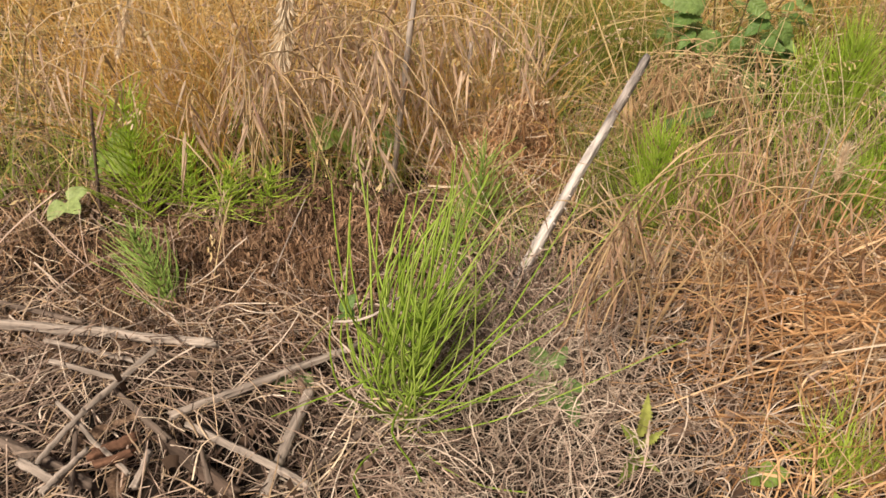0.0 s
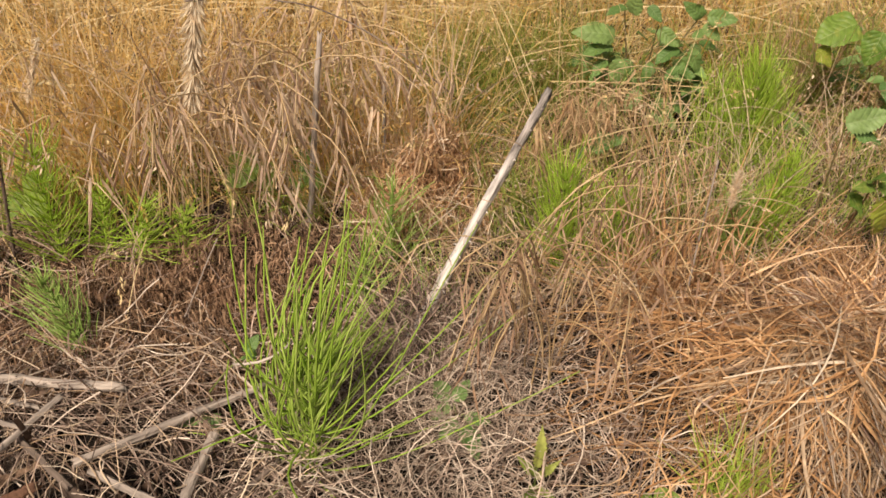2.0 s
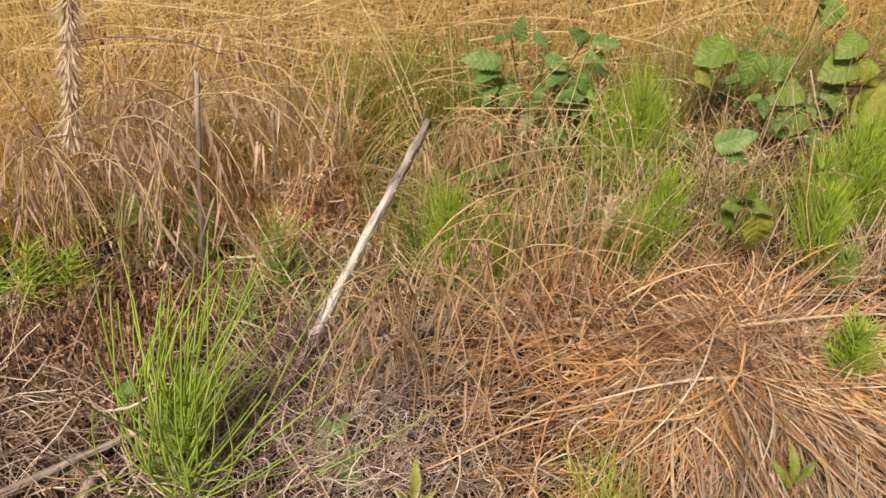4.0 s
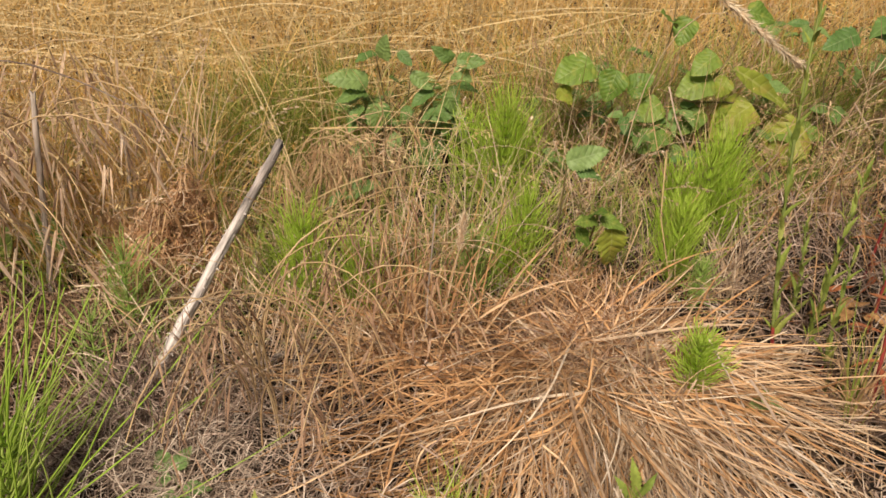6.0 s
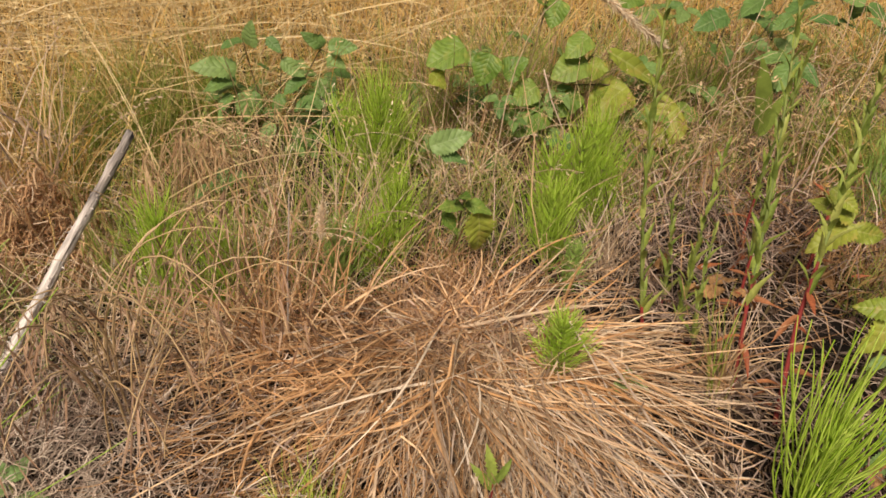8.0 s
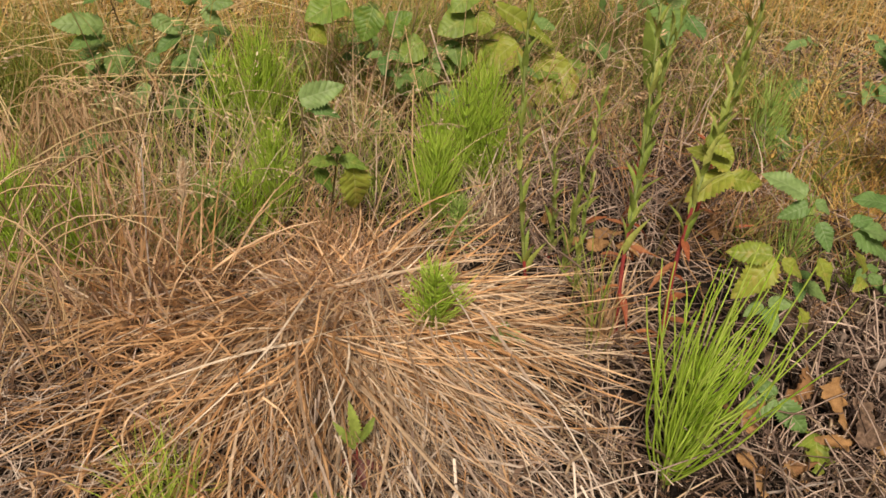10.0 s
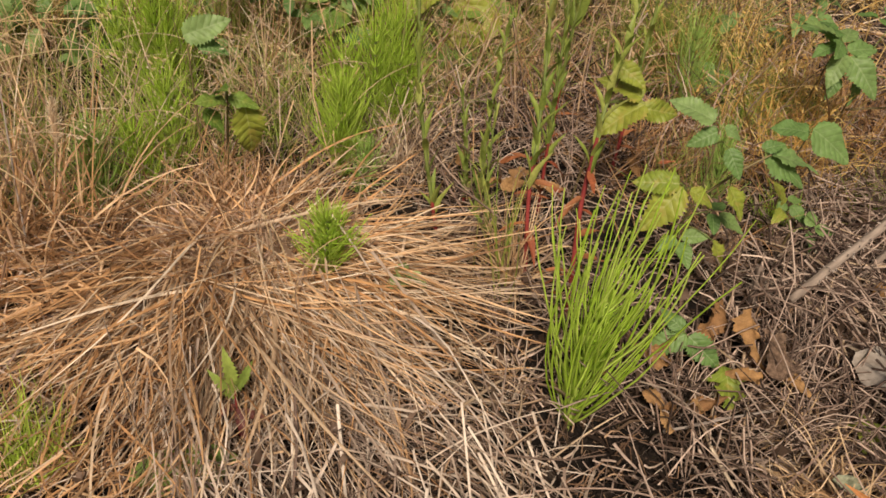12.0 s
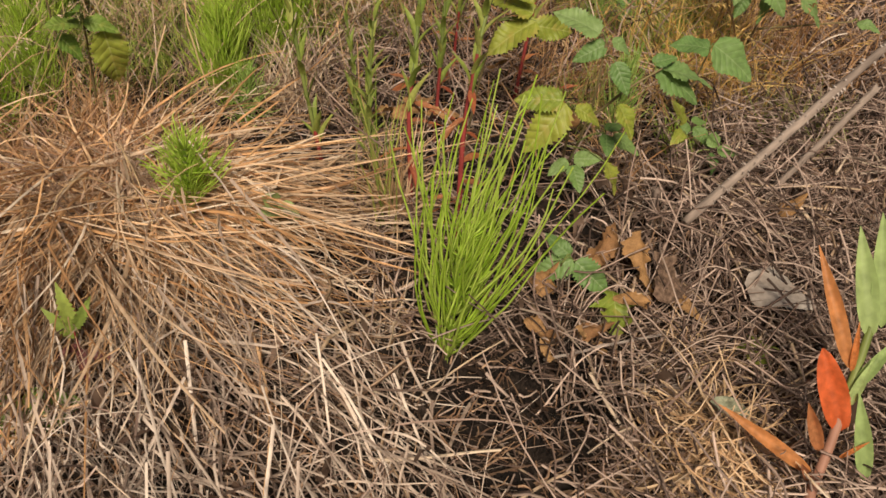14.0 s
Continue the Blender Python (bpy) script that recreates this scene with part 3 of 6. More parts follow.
def leaning_stalks():
    """Long pale stalks that have fallen across the meadow and rest on the grass below them."""
    n = 620
    p = spots(n, -1.3, 1.0, 1.55, 2.7)
    base = ground_points(p, 0.0) + np.array([0, 0, 1]) * rng.uniform(0.14, 0.32, (n, 1))
    side = rng.choice([0.0, np.pi], n, p=[0.65, 0.35])
    c = arcs(base, side + rng.normal(0, 0.35, n), rng.uniform(1.15, 1.5, n), rng.uniform(1.5, 1.95, n), rng.uniform(0.3, 0.6, n), 9, 1.2, 0.2)
    b = Buf()
    ribbons(b, c, taper(n, 9, rng.uniform(0.0012, 0.0026, n), 0.4, 1.5))
    panicles(b, c[:260], 22, 0.09, (0.004, 0.009))
    whole("leaning_stalks", b.mesh("leaning_stalks", FIELD_PALE), "long pale grass stalks fallen across the meadow", "grass", kind="stuff")


leaning_stalks()
for gx, gy, gr, gn in ((0.42, 1.2, 0.1, 90), (0.55, 1.32, 0.12, 110), (0.62, 1.17, 0.09, 80), (0.76, 1.32, 0.12, 110), (0.33, 1.5, 0.12, 110), (0.2, 1.2, 0.1, 70), (0.98, 1.2, 0.1, 70), (1.35, 1.35, 0.15, 90), (-0.55, 1.4, 0.14, 120)):
    meadow("yellow_green_grass", "thin yellow-green grass growing through dead stalks", disc(gn, gx, gy, gr), FIELD_GREEN, (0.08, 0.22), (0.0012, 0.0022), 0.9, 0.8)
meadow("bramble_understory", "dry and rusty grass tangled under the brambles", spots(1100, 0.95, 2.3, 1.25, 1.9, hollow), STRAW_RUST, (0.06, 0.24), (0.0013, 0.0028), 1.2, 1.3, 7, clump=20)
meadow("bramble_dry_grass", "golden dry grass with seed heads among the brambles", spots(450, 1.2, 2.3, 1.2, 1.8), TAWNY, (0.08, 0.3), (0.0012, 0.0024), 1.1, 1.3, 7, 160, 14, 0.05, clump=16)
meadow("bramble_undergrowth", "green grass tangled under the brambles", spots(2600, 0.55, 2.3, 1.3, 1.9, hollow), FIELD_GREEN, (0.06, 0.22), (0.0013, 0.0028), 1.0, 1.0, 6, clump=20)
meadow("meadow_at_the_sides", "dry golden meadow grass reaching away to the sides", spots(16000, -6, 8, 1.5, 6, lambda x, y: np.where((x > -1.9) & (x < 3.8) & (y < 3.8), 0.0, 1.0)), FIELD_GOLD, (0.25, 0.55), (0.005, 0.011), 0.9, 1.0, 5)
meadow("distant_meadow", "dry golden meadow grass far off", spots(16000, -14, 16, 5.5, 20), FIELD_GOLD, (0.4, 0.7), (0.014, 0.035), 0.7, 0.8, 4)


for gx, gy, gr, gn in ((1.0, 1.62, 0.16, 420), (1.2, 1.62, 0.16, 420), (1.42, 1.6, 0.16, 420), (1.65, 1.6, 0.18, 420)):
    meadow("dull_dead_grass", "dull olive-brown dead grass behind the bramble leaves", disc(gn // 3, gx, gy, gr, 0.6), BROME_BROWN, (0.14, 0.4), (0.0012, 0.0028), 0.8, 1.1, 7)
    meadow("olive_grass", "olive-green grass behind the bramble leaves", disc(gn, gx, gy, gr, 0.6), FIELD_GREEN, (0.14, 0.38), (0.0012, 0.0026), 0.8, 1.0, 7)
for gx, gy, gr, gn in ((0.27, 1.64, 0.1, 240), (0.40, 1.72, 0.09, 200), (0.48, 1.70, 0.08, 160)):
    meadow("hollow_grass", "green grass in a hollow of the dry meadow", disc(gn, gx, gy, gr), FIELD_GREEN, (0.14, 0.3), (0.0013, 0.0026), 0.6, 0.7)


meadow("pale_standing_stalks", "pale pinkish dry stalks standing before the golden meadow", spots(420, -0.75, 0.3, 1.33, 1.62), BROME_PINK, (0.25, 0.5), (0.0014, 0.003), 0.9, 1.3, 8, 160, 12, 0.07, (0.006, 0.011))
meadow("meadow_green_tufts", "green grass at the foot of the brome", spots(420, -0.75, 0.25, 1.3, 1.5), GRASS_BRIGHT, (0.06, 0.2), (0.0012, 0.0022), 0.9, 0.9, 7, clump=22)
meadow("bramble_straw", "pale dry stalks standing among the bramble leaves", spots(150, 0.95, 1.75, 1.28, 1.5), FIELD_PALE, (0.12, 0.34), (0.001, 0.002), 0.7, 0.9, 8, 60, 12, 0.05, (0.004, 0.007), clump=6)
meadow("bramble_green_grass", "fresh green grass in front of the bramble leaves", spots(650, 0.6, 1.75, 1.2, 1.5, hollow), GRASS_BRIGHT, (0.06, 0.18), (0.001, 0.002), 0.9, 0.9, 7, clump=22)
meadow("edge_green_grass", "yellow-green grass between the dry stalks", spots(1500, 0.1, 1.0, 1.08, 1.55, hollow), GRASS_BRIGHT, (0.05, 0.15), (0.001, 0.0018), 1.1, 0.9, 7, clump=26)


def dry_herb(x, y, height, lean):
    """A bleached dead herb: a bare stem with thin crooked side twigs."""
    ob = thing("dead_herb", "bleached dead herb with thin crooked twigs", "dead herb", (x, y, float(ground_z(x, y))), "dead herbs")
    org = np.array(ob.location)
    u = np.linspace(0, 1, 10)
    c = org + np.stack([lean * u ** 1.4, 0.02 * np.sin(5 * u), height * u], -1)
    b = Buf()
    tubes(b, c[None], taper(1, 10, [0.0018], 0.4, 1), 5)
    part("stem", b.mesh("stem", STRAW_PALE_ONE, origin=org), ob)
    for i in range(11):
        k = rng.uniform(3, 9)
        p = np.array([np.interp(k, np.arange(10), c[:, j]) for j in range(3)])
        t = arcs(p[None], rng.uniform(0, 6.28, 1), rng.uniform(0.4, 1.0, 1), rng.uniform(0.2, 2.2, 1), rng.uniform(0.05, 0.13, 1), 8, 1.2, 0.6)
        b = Buf()
        tubes(b, t, taper(1, 8, [0.0008], 0.5, 1), 3)
        part("twig", b.mesh("twig", STRAW_PALE_ONE, origin=org), ob)


for hx, hy, hh, hl in ((1.52, 1.12, 0.46, 0.05), (1.60, 1.15, 0.5, -0.03), (1.44, 1.2, 0.4, -0.04), (1.36, 1.22, 0.36, 0.06), (1.68, 1.2, 0.42, 0.04), (1.27, 1.12, 0.26, 0.05)):
    dry_herb(hx, hy, hh, hl)


def tuft(name, label, at, r, n, mat, height, width, spread, droop, heads=0, squash=1.0, single=0, az=None, size=(0.005, 0.011), span=0.05, per=12):
    """One clump of grass: some blades as parts of their own, the rest joined."""
    x, y = at
    ob = thing(name, label, "grass", (x, y, float(ground_z(x, y))))
    org = np.array(ob.location)
    p = disc(n, x, y, r, squash)
    b = Buf()
    a = None if az is None else rng.normal(az[0], az[1], n)
    c = blades(b, p, height, width, spread, droop, 8, a, 0.2)
    if heads:
        panicles(b, c[:heads], per, span, size)
    tagged(part("grass_mass", b.mesh("grass_mass", mat, origin=org), ob), kind="stuff")
    for i in range(single):
        b = Buf()
        blades(b, disc(1, x, y, r, squash), height, width, spread, droop, 8, None if az is None else rng.normal(az[0], az[1], 1), 0.2)
        part("blade", b.mesh("blade", mat, origin=org), ob)
    return ob


tuft("dry_grass_clump", "clump of rusty golden dry grass", (-0.35, 1.52), 0.2, 500, FIELD_GOLD, (0.2, 0.45), (0.0014, 0.003), 0.9, 1.1, 60, single=30)
tuft("dry_grass_clump", "clump of pale golden dry grass", (0.12, 1.52), 0.22, 700, FIELD_GOLD, (0.15, 0.35), (0.0014, 0.003), 1.1, 1.2, 90, single=30)
tuft("dry_grass_clump", "low clump of orange-brown dry grass beside the cane", (0.5, 1.44), 0.16, 260, TAWNY, (0.08, 0.2), (0.0012, 0.0028), 1.3, 1.3, 40, single=20)
tuft("dry_grass_clump", "golden dry grass fallen over beside the tussock", (0.6, 1.02), 0.1, 260, STRAW_GOLD, (0.14, 0.3), (0.0018, 0.004), 1.5, 1.5, single=40)
tuft("dry_grass_clump", "thin straw-coloured grass leaning over the green shoots", (0.70, 1.22), 0.16, 110, STRAW_PALE, (0.15, 0.34), (0.0011, 0.002), 1.1, 1.0, 25, single=30, size=(0.004, 0.007))
tuft("dry_grass_clump", "straw-coloured grass among the bramble leaves", (0.98, 1.32), 0.2, 150, STRAW_PALE, (0.12, 0.32), (0.0011, 0.0022), 1.1, 1.1, 25, single=30, size=(0.004, 0.008))
tuft("dry_grass_clump", "brown dry grass behind the tussock", (0.88, 1.04), 0.13, 420, STRAW_RUST, (0.05, 0.14), (0.0014, 0.0028), 0.9, 1.2, single=40)
tuft("dry_grass_clump", "golden dry grass under the far bramble", (1.97, 1.14), 0.2, 380, FIELD_GOLD, (0.1, 0.3), (0.0012, 0.0024), 1.1, 1.3, 160, single=20)
tuft("dry_grass_clump", "dry grass below the round bramble leaves", (1.25, 1.5), 0.22, 260, TAWNY, (0.12, 0.35), (0.0014, 0.003), 1.0, 1.2, 60, single=20)
tuft("dry_grass_clump", "drooping tawny tuft of dead grass", (1.18, 1.12), 0.06, 160, STRAW_PALE, (0.1, 0.18), (0.0014, 0.0024), 1.3, 1.6, single=30)
tuft("dry_grass_clump", "tawny dry grass under bramble leaves", (1.62, 0.98), 0.12, 260, STRAW_RUST, (0.06, 0.2), (0.0012, 0.0026), 1.2, 1.3, single=20)
tuft("dry_grass_clump", "tawny dry grass behind the pair of broad leaves", (1.82, 0.92), 0.13, 320, FIELD_GOLD, (0.08, 0.24), (0.0012, 0.0026), 1.2, 1.3, 30, single=20)
tuft("dry_grass_clump", "rusty dry grass at the edge of the twigs", (2.05, 0.9), 0.16, 260, STRAW_RUST, (0.08, 0.26), (0.0012, 0.0026), 1.2, 1.3, 30, single=20)
tuft("green_grass_clump", "fresh green grass beside the broad leaves", (1.58, 0.9), 0.07, 90, FIELD_GREEN, (0.06, 0.16), (0.0011, 0.002), 1.0, 0.8, single=14)
tuft("green_grass_clump", "fresh green grass among dry stalks", (1.9, 0.74), 0.09, 110, FIELD_GREEN, (0.04, 0.12), (0.0011, 0.002), 1.2, 0.9, single=14)
tuft("green_grass_clump", "small clump of fresh green shoots", (0.566, 0.675), 0.04, 120, HORSETAIL_BRIGHT, (0.06, 0.12), (0.0013, 0.0022), 0.8, 0.5, single=40)
tuft("green_grass_clump", "fine green grass beside the thorny cane", (1.89, 1.02), 0.12, 420, FIELD_GREEN, (0.05, 0.14), (0.001, 0.002), 1.2, 1.0, single=20)
tuft("green_grass_clump", "fine pale green grass among seed heads", (1.89, 1.23), 0.12, 420, FIELD_GREEN, (0.08, 0.2), (0.001, 0.002), 1.0, 1.0, single=20)
tuft("green_grass_clump", "bright fine grass spread beside the broad leaves", (1.869, 1.012), 0.11, 420, GRASS_BRIGHT, (0.05, 0.14), (0.001, 0.002), 1.1, 1.0, single=24)
tuft("green_grass_clump", "bright fine grass behind the young bramble leaves", (1.868, 1.044), 0.1, 400, GRASS_BRIGHT, (0.05, 0.13), (0.001, 0.002), 1.1, 1.0, single=20)
tuft("green_grass_clump", "fine light green grass behind the red stems", (1.882, 1.253), 0.1, 360, GRASS_BRIGHT, (0.05, 0.13), (0.001, 0.002), 1.1, 1.0, single=20)
tuft("green_grass_clump", "small fresh green tuft below the broad leaves", (1.67, 0.77), 0.035, 60, HORSETAIL, (0.05, 0.1), (0.001, 0.0018), 0.8, 0.6, single=14)
tuft("green_grass_clump", "bright fine grass behind the young bramble", (1.89, 1.19), 0.12, 420, GRASS_BRIGHT, (0.06, 0.16), (0.0012, 0.0022), 1.0, 1.0, single=24)
tuft("green_grass_clump", "bright fine grass beside dead growth", (1.88, 1.07), 0.08, 200, GRASS_BRIGHT, (0.06, 0.15), (0.0012, 0.0022), 1.0, 1.0, single=24)
tuft("green_grass_clump", "green grass growing in the shade of the bramble", (1.85, 1.32), 0.12, 300, FIELD_GREEN, (0.12, 0.25), (0.0015, 0.003), 0.8, 0.9, single=20)
tuft("green_grass_clump", "thin yellow-green grass below the cane", (0.4, 1.28), 0.1, 150, FIELD_GREEN, (0.1, 0.2), (0.0012, 0.0022), 0.8, 0.7, single=20)
tuft("green_grass_clump", "green grass in the dry meadow", (0.5, 1.75), 0.16, 400, FIELD_GREEN, (0.15, 0.3), (0.0015, 0.003), 0.7, 0.8, single=20)
tuft("green_grass_clump", "dark green grass in a hollow of the meadow", (0.05, 1.62), 0.09, 260, FIELD_GREEN, (0.12, 0.24), (0.0015, 0.003), 0.7, 0.8, single=20)
tuft("green_grass_clump", "fine green shoots in the bleached straw", (0.2, 0.98), 0.1, 120, HORSETAIL_OLD, (0.06, 0.14), (0.001, 0.0018), 1.0, 0.8, single=20)
tuft("star_grass_tuft", "small half-dead tuft with straw-coloured blades spread like a star", (1.188, 0.762), 0.014, 50, TAWNY, (0.11, 0.19), (0.0022, 0.0034), 1.2, 1.9, single=50)
tuft("star_grass_tuft", "thin yellow-green blades rising from a dry tuft", (1.16, 0.765), 0.03, 8, FIELD_GREEN, (0.14, 0.24), (0.002, 0.003), 0.4, 0.3, single=12)
tuft("star_grass_tuft", "withered orange-brown tuft of dead grass", (-0.565, 1.22), 0.02, 80, STRAW_PALE, (0.06, 0.12), (0.001, 0.002), 1.8, 1.4, single=20)
tuft("star_grass_tuft", "withered curly tuft of tawny grass", (1.33, 0.295), 0.05, 110, TAWNY, (0.06, 0.13), (0.0014, 0.0026), 1.7, 2.3, single=60)
tuft("star_grass_tuft", "withered tawny tuft beside fallen leaves", (1.365, 0.38), 0.04, 50, TAWNY, (0.06, 0.12), (0.0014, 0.0026), 1.7, 2.2, single=20)
tuft("star_grass_tuft", "tawny dead grass hanging at the foot of the bramble", (1.55, 0.76), 0.05, 90, STRAW_GOLD, (0.08, 0.16), (0.001, 0.002), 1.8, 1.4, single=20)


def arching_stalk(x, y, az, length, th1):
    """A single long bent stalk with a thin seed head."""
    ob = thing("arching_stalk", "long thin straw-coloured grass stalk bent over", "grass", (x, y, float(ground_z(x, y))), "arching stalks")
    org = np.array(ob.location)
    c = arcs(org[None], np.array([az]), np.array([rng.uniform(0.1, 0.5)]), np.array([th1]), np.array([length]), 14, 1.5, 0.1)
    b = Buf()
    tubes(b, c, taper(1, 14, [0.0009], 0.5, 1), 4)
    part("stalk", b.mesh("stalk", STRAW_PALE_ONE, origin=org), ob)
    b = Buf()
    panicles(b, c, 16, 0.06, (0.004, 0.007))
    tagged(part("seed_head", b.mesh("seed_head", STRAW_PALE, origin=org), ob), kind="stuff")


for i in range(26):
    arching_stalk(rng.uniform(0.35, 1.15), rng.uniform(1.0, 1.5), rng.choice([0.0, -0.5, -2.6, 3.1]) + rng.normal(0, 0.4), rng.uniform(0.25, 0.5), rng.uniform(1.2, 2.1))
for i in range(16):
    arching_stalk(rng.uniform(-0.6, 0.1), rng.uniform(1.25, 1.5), rng.uniform(-3.1, 0), rng.uniform(0.3, 0.5), rng.uniform(0.5, 1.9))
for i in range(14):
    arching_stalk(rng.uniform(1.2, 2.0), rng.uniform(1.05, 1.5), rng.uniform(-3.1, 3.1), rng.uniform(0.2, 0.42), rng.uniform(0.5, 1.9))


# ---- the flattened tussock ----
def tussock():
    x, y = 0.84, 0.9
    ob = thing("dead_grass_tussock", "flattened golden-brown tussock of dead grass spreading outwards", "grass tussock", (x, y, float(ground_z(x, y))))
    org = np.array(ob.location)

    def lines(n, front_only=False):
        az = np.concatenate([rng.normal(-1.57, 0.7 if front_only else 1.0, int(n * 0.8)), rng.uniform(0, 2 * np.pi, n - int(n * 0.8))])
        front = np.clip(0.75 - 0.5 * np.sin(az), 0, 1)
        base = ground_points(disc(n, x, y, 0.13, 0.8), 0.005)
        length = rng.uniform(0.08, 0.16, n) + 0.31 * front * rng.uniform(0.05, 1, n)
        th0 = rng.uniform(0.85, 1.45, n)
        c = arcs(base, az, th0, rng.uniform(1.5, 1.95, n), length, 11, 0.5, 0.25)
        u = np.linspace(0, 1, 11)[None]
        c[..., 2] += 0.055 * rng.uniform(size=(n, 1)) ** 1.5 * (0.3 + 0.7 * u)
        across = np.stack([-np.sin(az), np.cos(az)], -1)[:, None]
        sway = rng.normal(0, 0.016, (n, 1)) * np.sin(np.pi * u) + rng.normal(0, 0.005, (n, 1)) * np.sin(2 * np.pi * u)
        snap = (rng.uniform(size=(n, 1)) < 0.2) * rng.normal(0, 0.6, (n, 1)) * np.clip(u - rng.uniform(0.4, 0.8, (n, 1)), 0, 1) * length[:, None]
        c[..., :2] += across * (sway + snap)[..., None]
        c[..., 2] = np.maximum(c[..., 2], ground_z(c[..., 0], c[..., 1]) + 0.002)
        return c, taper(n, 11, 0.0013 + 0.0042 * rng.uniform(size=n) ** 1.7, 0.3, 2), None, 0.7
    b = Buf()
    ribbons(b, *lines(680))
    tagged(part("grass_mass", b.mesh("grass_mass", STRAW_GOLD, origin=org), ob), kind="stuff")
    b = Buf()
    ribbons(b, *lines(620, True))
    tagged(part("grass_mass", b.mesh("grass_mass", STRAW_PALE, origin=org), ob, "bleached outer blades"), kind="stuff")
    b = Buf()
    m = 1100
    c = arcs(ground_points(disc(m, x - 0.01, y + 0.05, 0.17, 0.75), 0.01), rng.uniform(0, 6.28, m), rng.uniform(0, 0.9, m), rng.uniform(0.6, 1.7, m), rng.uniform(0.03, 0.1, m), 7)
    ribbons(b, c, taper(m, 7, rng.uniform(0.0011, 0.0028, m), 0.2), None, 0.5)
    tagged(part("grass_mass", b.mesh("grass_mass", BROME_BROWN, origin=org), ob, "matted short brown blades in the middle"), kind="stuff")
    for i in range(300):
        b = Buf()
        ribbons(b, *lines(1))
        part("blade", b.mesh("blade", (STRAW_PALE_ONE, STRAW_GOLD_ONE)[i % 2], origin=org), ob)


tussock()


# ---- nodding brome ----
def brome(at, r, culms, height, az, nod, label, squash=1.0, count=9, mat=None, low=6.5, big=1.0, fat=1.0):
    """A clump of arching stalks whose long brown spikelets hang from thin threads."""
    x, y = at
    ob = thing("brome_grass", label, "grass", (x, y, float(ground_z(x, y))), "nodding brome")
    org = np.array(ob.location)
    p = disc(culms, x, y, r, squash)
    h = rng.uniform(*height, culms)
    c = arcs(ground_points(p), rng.normal(*az, culms), rng.uniform(0, 0.25, culms), rng.normal(*nod, culms), h, 12, 2.2, 0.2)
    for i in range(culms):
        b = Buf()
        tubes(b, c[i:i + 1], taper(1, 12, [0.0011 * big], 0.5, 1), 4)
        stalk = part("stalk", b.mesh("stalk", BROME_ONE, origin=org), ob)
        m = count
        k = rng.uniform(low, 11, m)
        q = np.stack([np.interp(k, np.arange(12), c[i, :, j]) for j in range(3)], -1)
        side = rng.normal(size=(m, 3)) * np.array([1, 1, 0.2])
        way = unit(unit(side) * 0.45 + np.array([0, 0, -1.0]))
        thread = rng.uniform(0.008, 0.03, m)
        hang = q[:, None] + np.stack([np.zeros((m, 3)), unit(side) * 0.5 * thread[:, None], way * thread[:, None]], 1)
        ln = big * rng.uniform(0.022, 0.042, m)
        spike = hang[:, -1:] + way[:, None] * (np.array([0, 0.25, 0.6, 1.0, 1.6])[None, :, None] * ln[:, None, None] * 0.8)
        b = Buf()
        tubes(b, hang, np.full((m, 3), 0.0004), 3)
        w = fat * ln[:, None] / big ** 2 * np.array([[0.05, 0.11, 0.1, 0.045, 0.01]])
        ribbons(b, spike, w)
        ribbons(b, spike, w * 0.8)
        tagged(part("seed_head", b.mesh("seed_head", mat or BROME, origin=org), stalk), kind="stuff")
    return ob


brome((-0.12, 1.36), 0.17, 30, (0.42, 0.62), (-0.6, 1.2), (2.6, 0.3), "drooping pinkish straw-coloured brome grass gone to seed", 0.6, 9, BROME_PINK, 6.5, 1.7, 2.2)
brome((0.02, 1.42), 0.10, 15, (0.42, 0.6), (-1.0, 1.0), (2.5, 0.3), "tall drooping brown brome grass gone to seed", 0.8, 9, BROME_PINK, 6.5, 1.6, 2.0)
brome((0.40, 0.97), 0.1, 20, (0.34, 0.5), (-1.3, 1.2), (2.5, 0.3), "nodding brown brome grass hanging over pale straw", 1.0, 10, BROME_BROWN, 6.0, 1.4)
brome((0.47, 0.92), 0.06, 7, (0.28, 0.4), (-1.2, 1.2), (2.5, 0.4), "brown brome grass standing in golden straw", 1.0, 6, BROME_BROWN, 7.5)
brome((0.37, 0.89), 0.06, 6, (0.24, 0.36), (-1.2, 1.6), (2.5, 0.4), "low brown brome grass over bleached straw", 1.0, 6, BROME_BROWN, 7.0, 1.3)
brome((0.46, 1.42), 0.06, 22, (0.28, 0.4), (-0.5, 0.5), (2.3, 0.3), "drooping tawny grass heads beside the bleached cane", 1.0, 12, TAWNY, 6, 1.3)
brome((0.15, 1.40), 0.08, 12, (0.2, 0.34), (-1.2, 1.6), (1.6, 0.6), "tawny dead grass heads behind the bleached cane", 1.0, 10, TAWNY, 5)
brome((0.88, 0.86), 0.11, 12, (0.08, 0.2), (1.0, 2.0), (1.6, 0.5), "brown brome heads lying on the tussock", 1.0, 7)


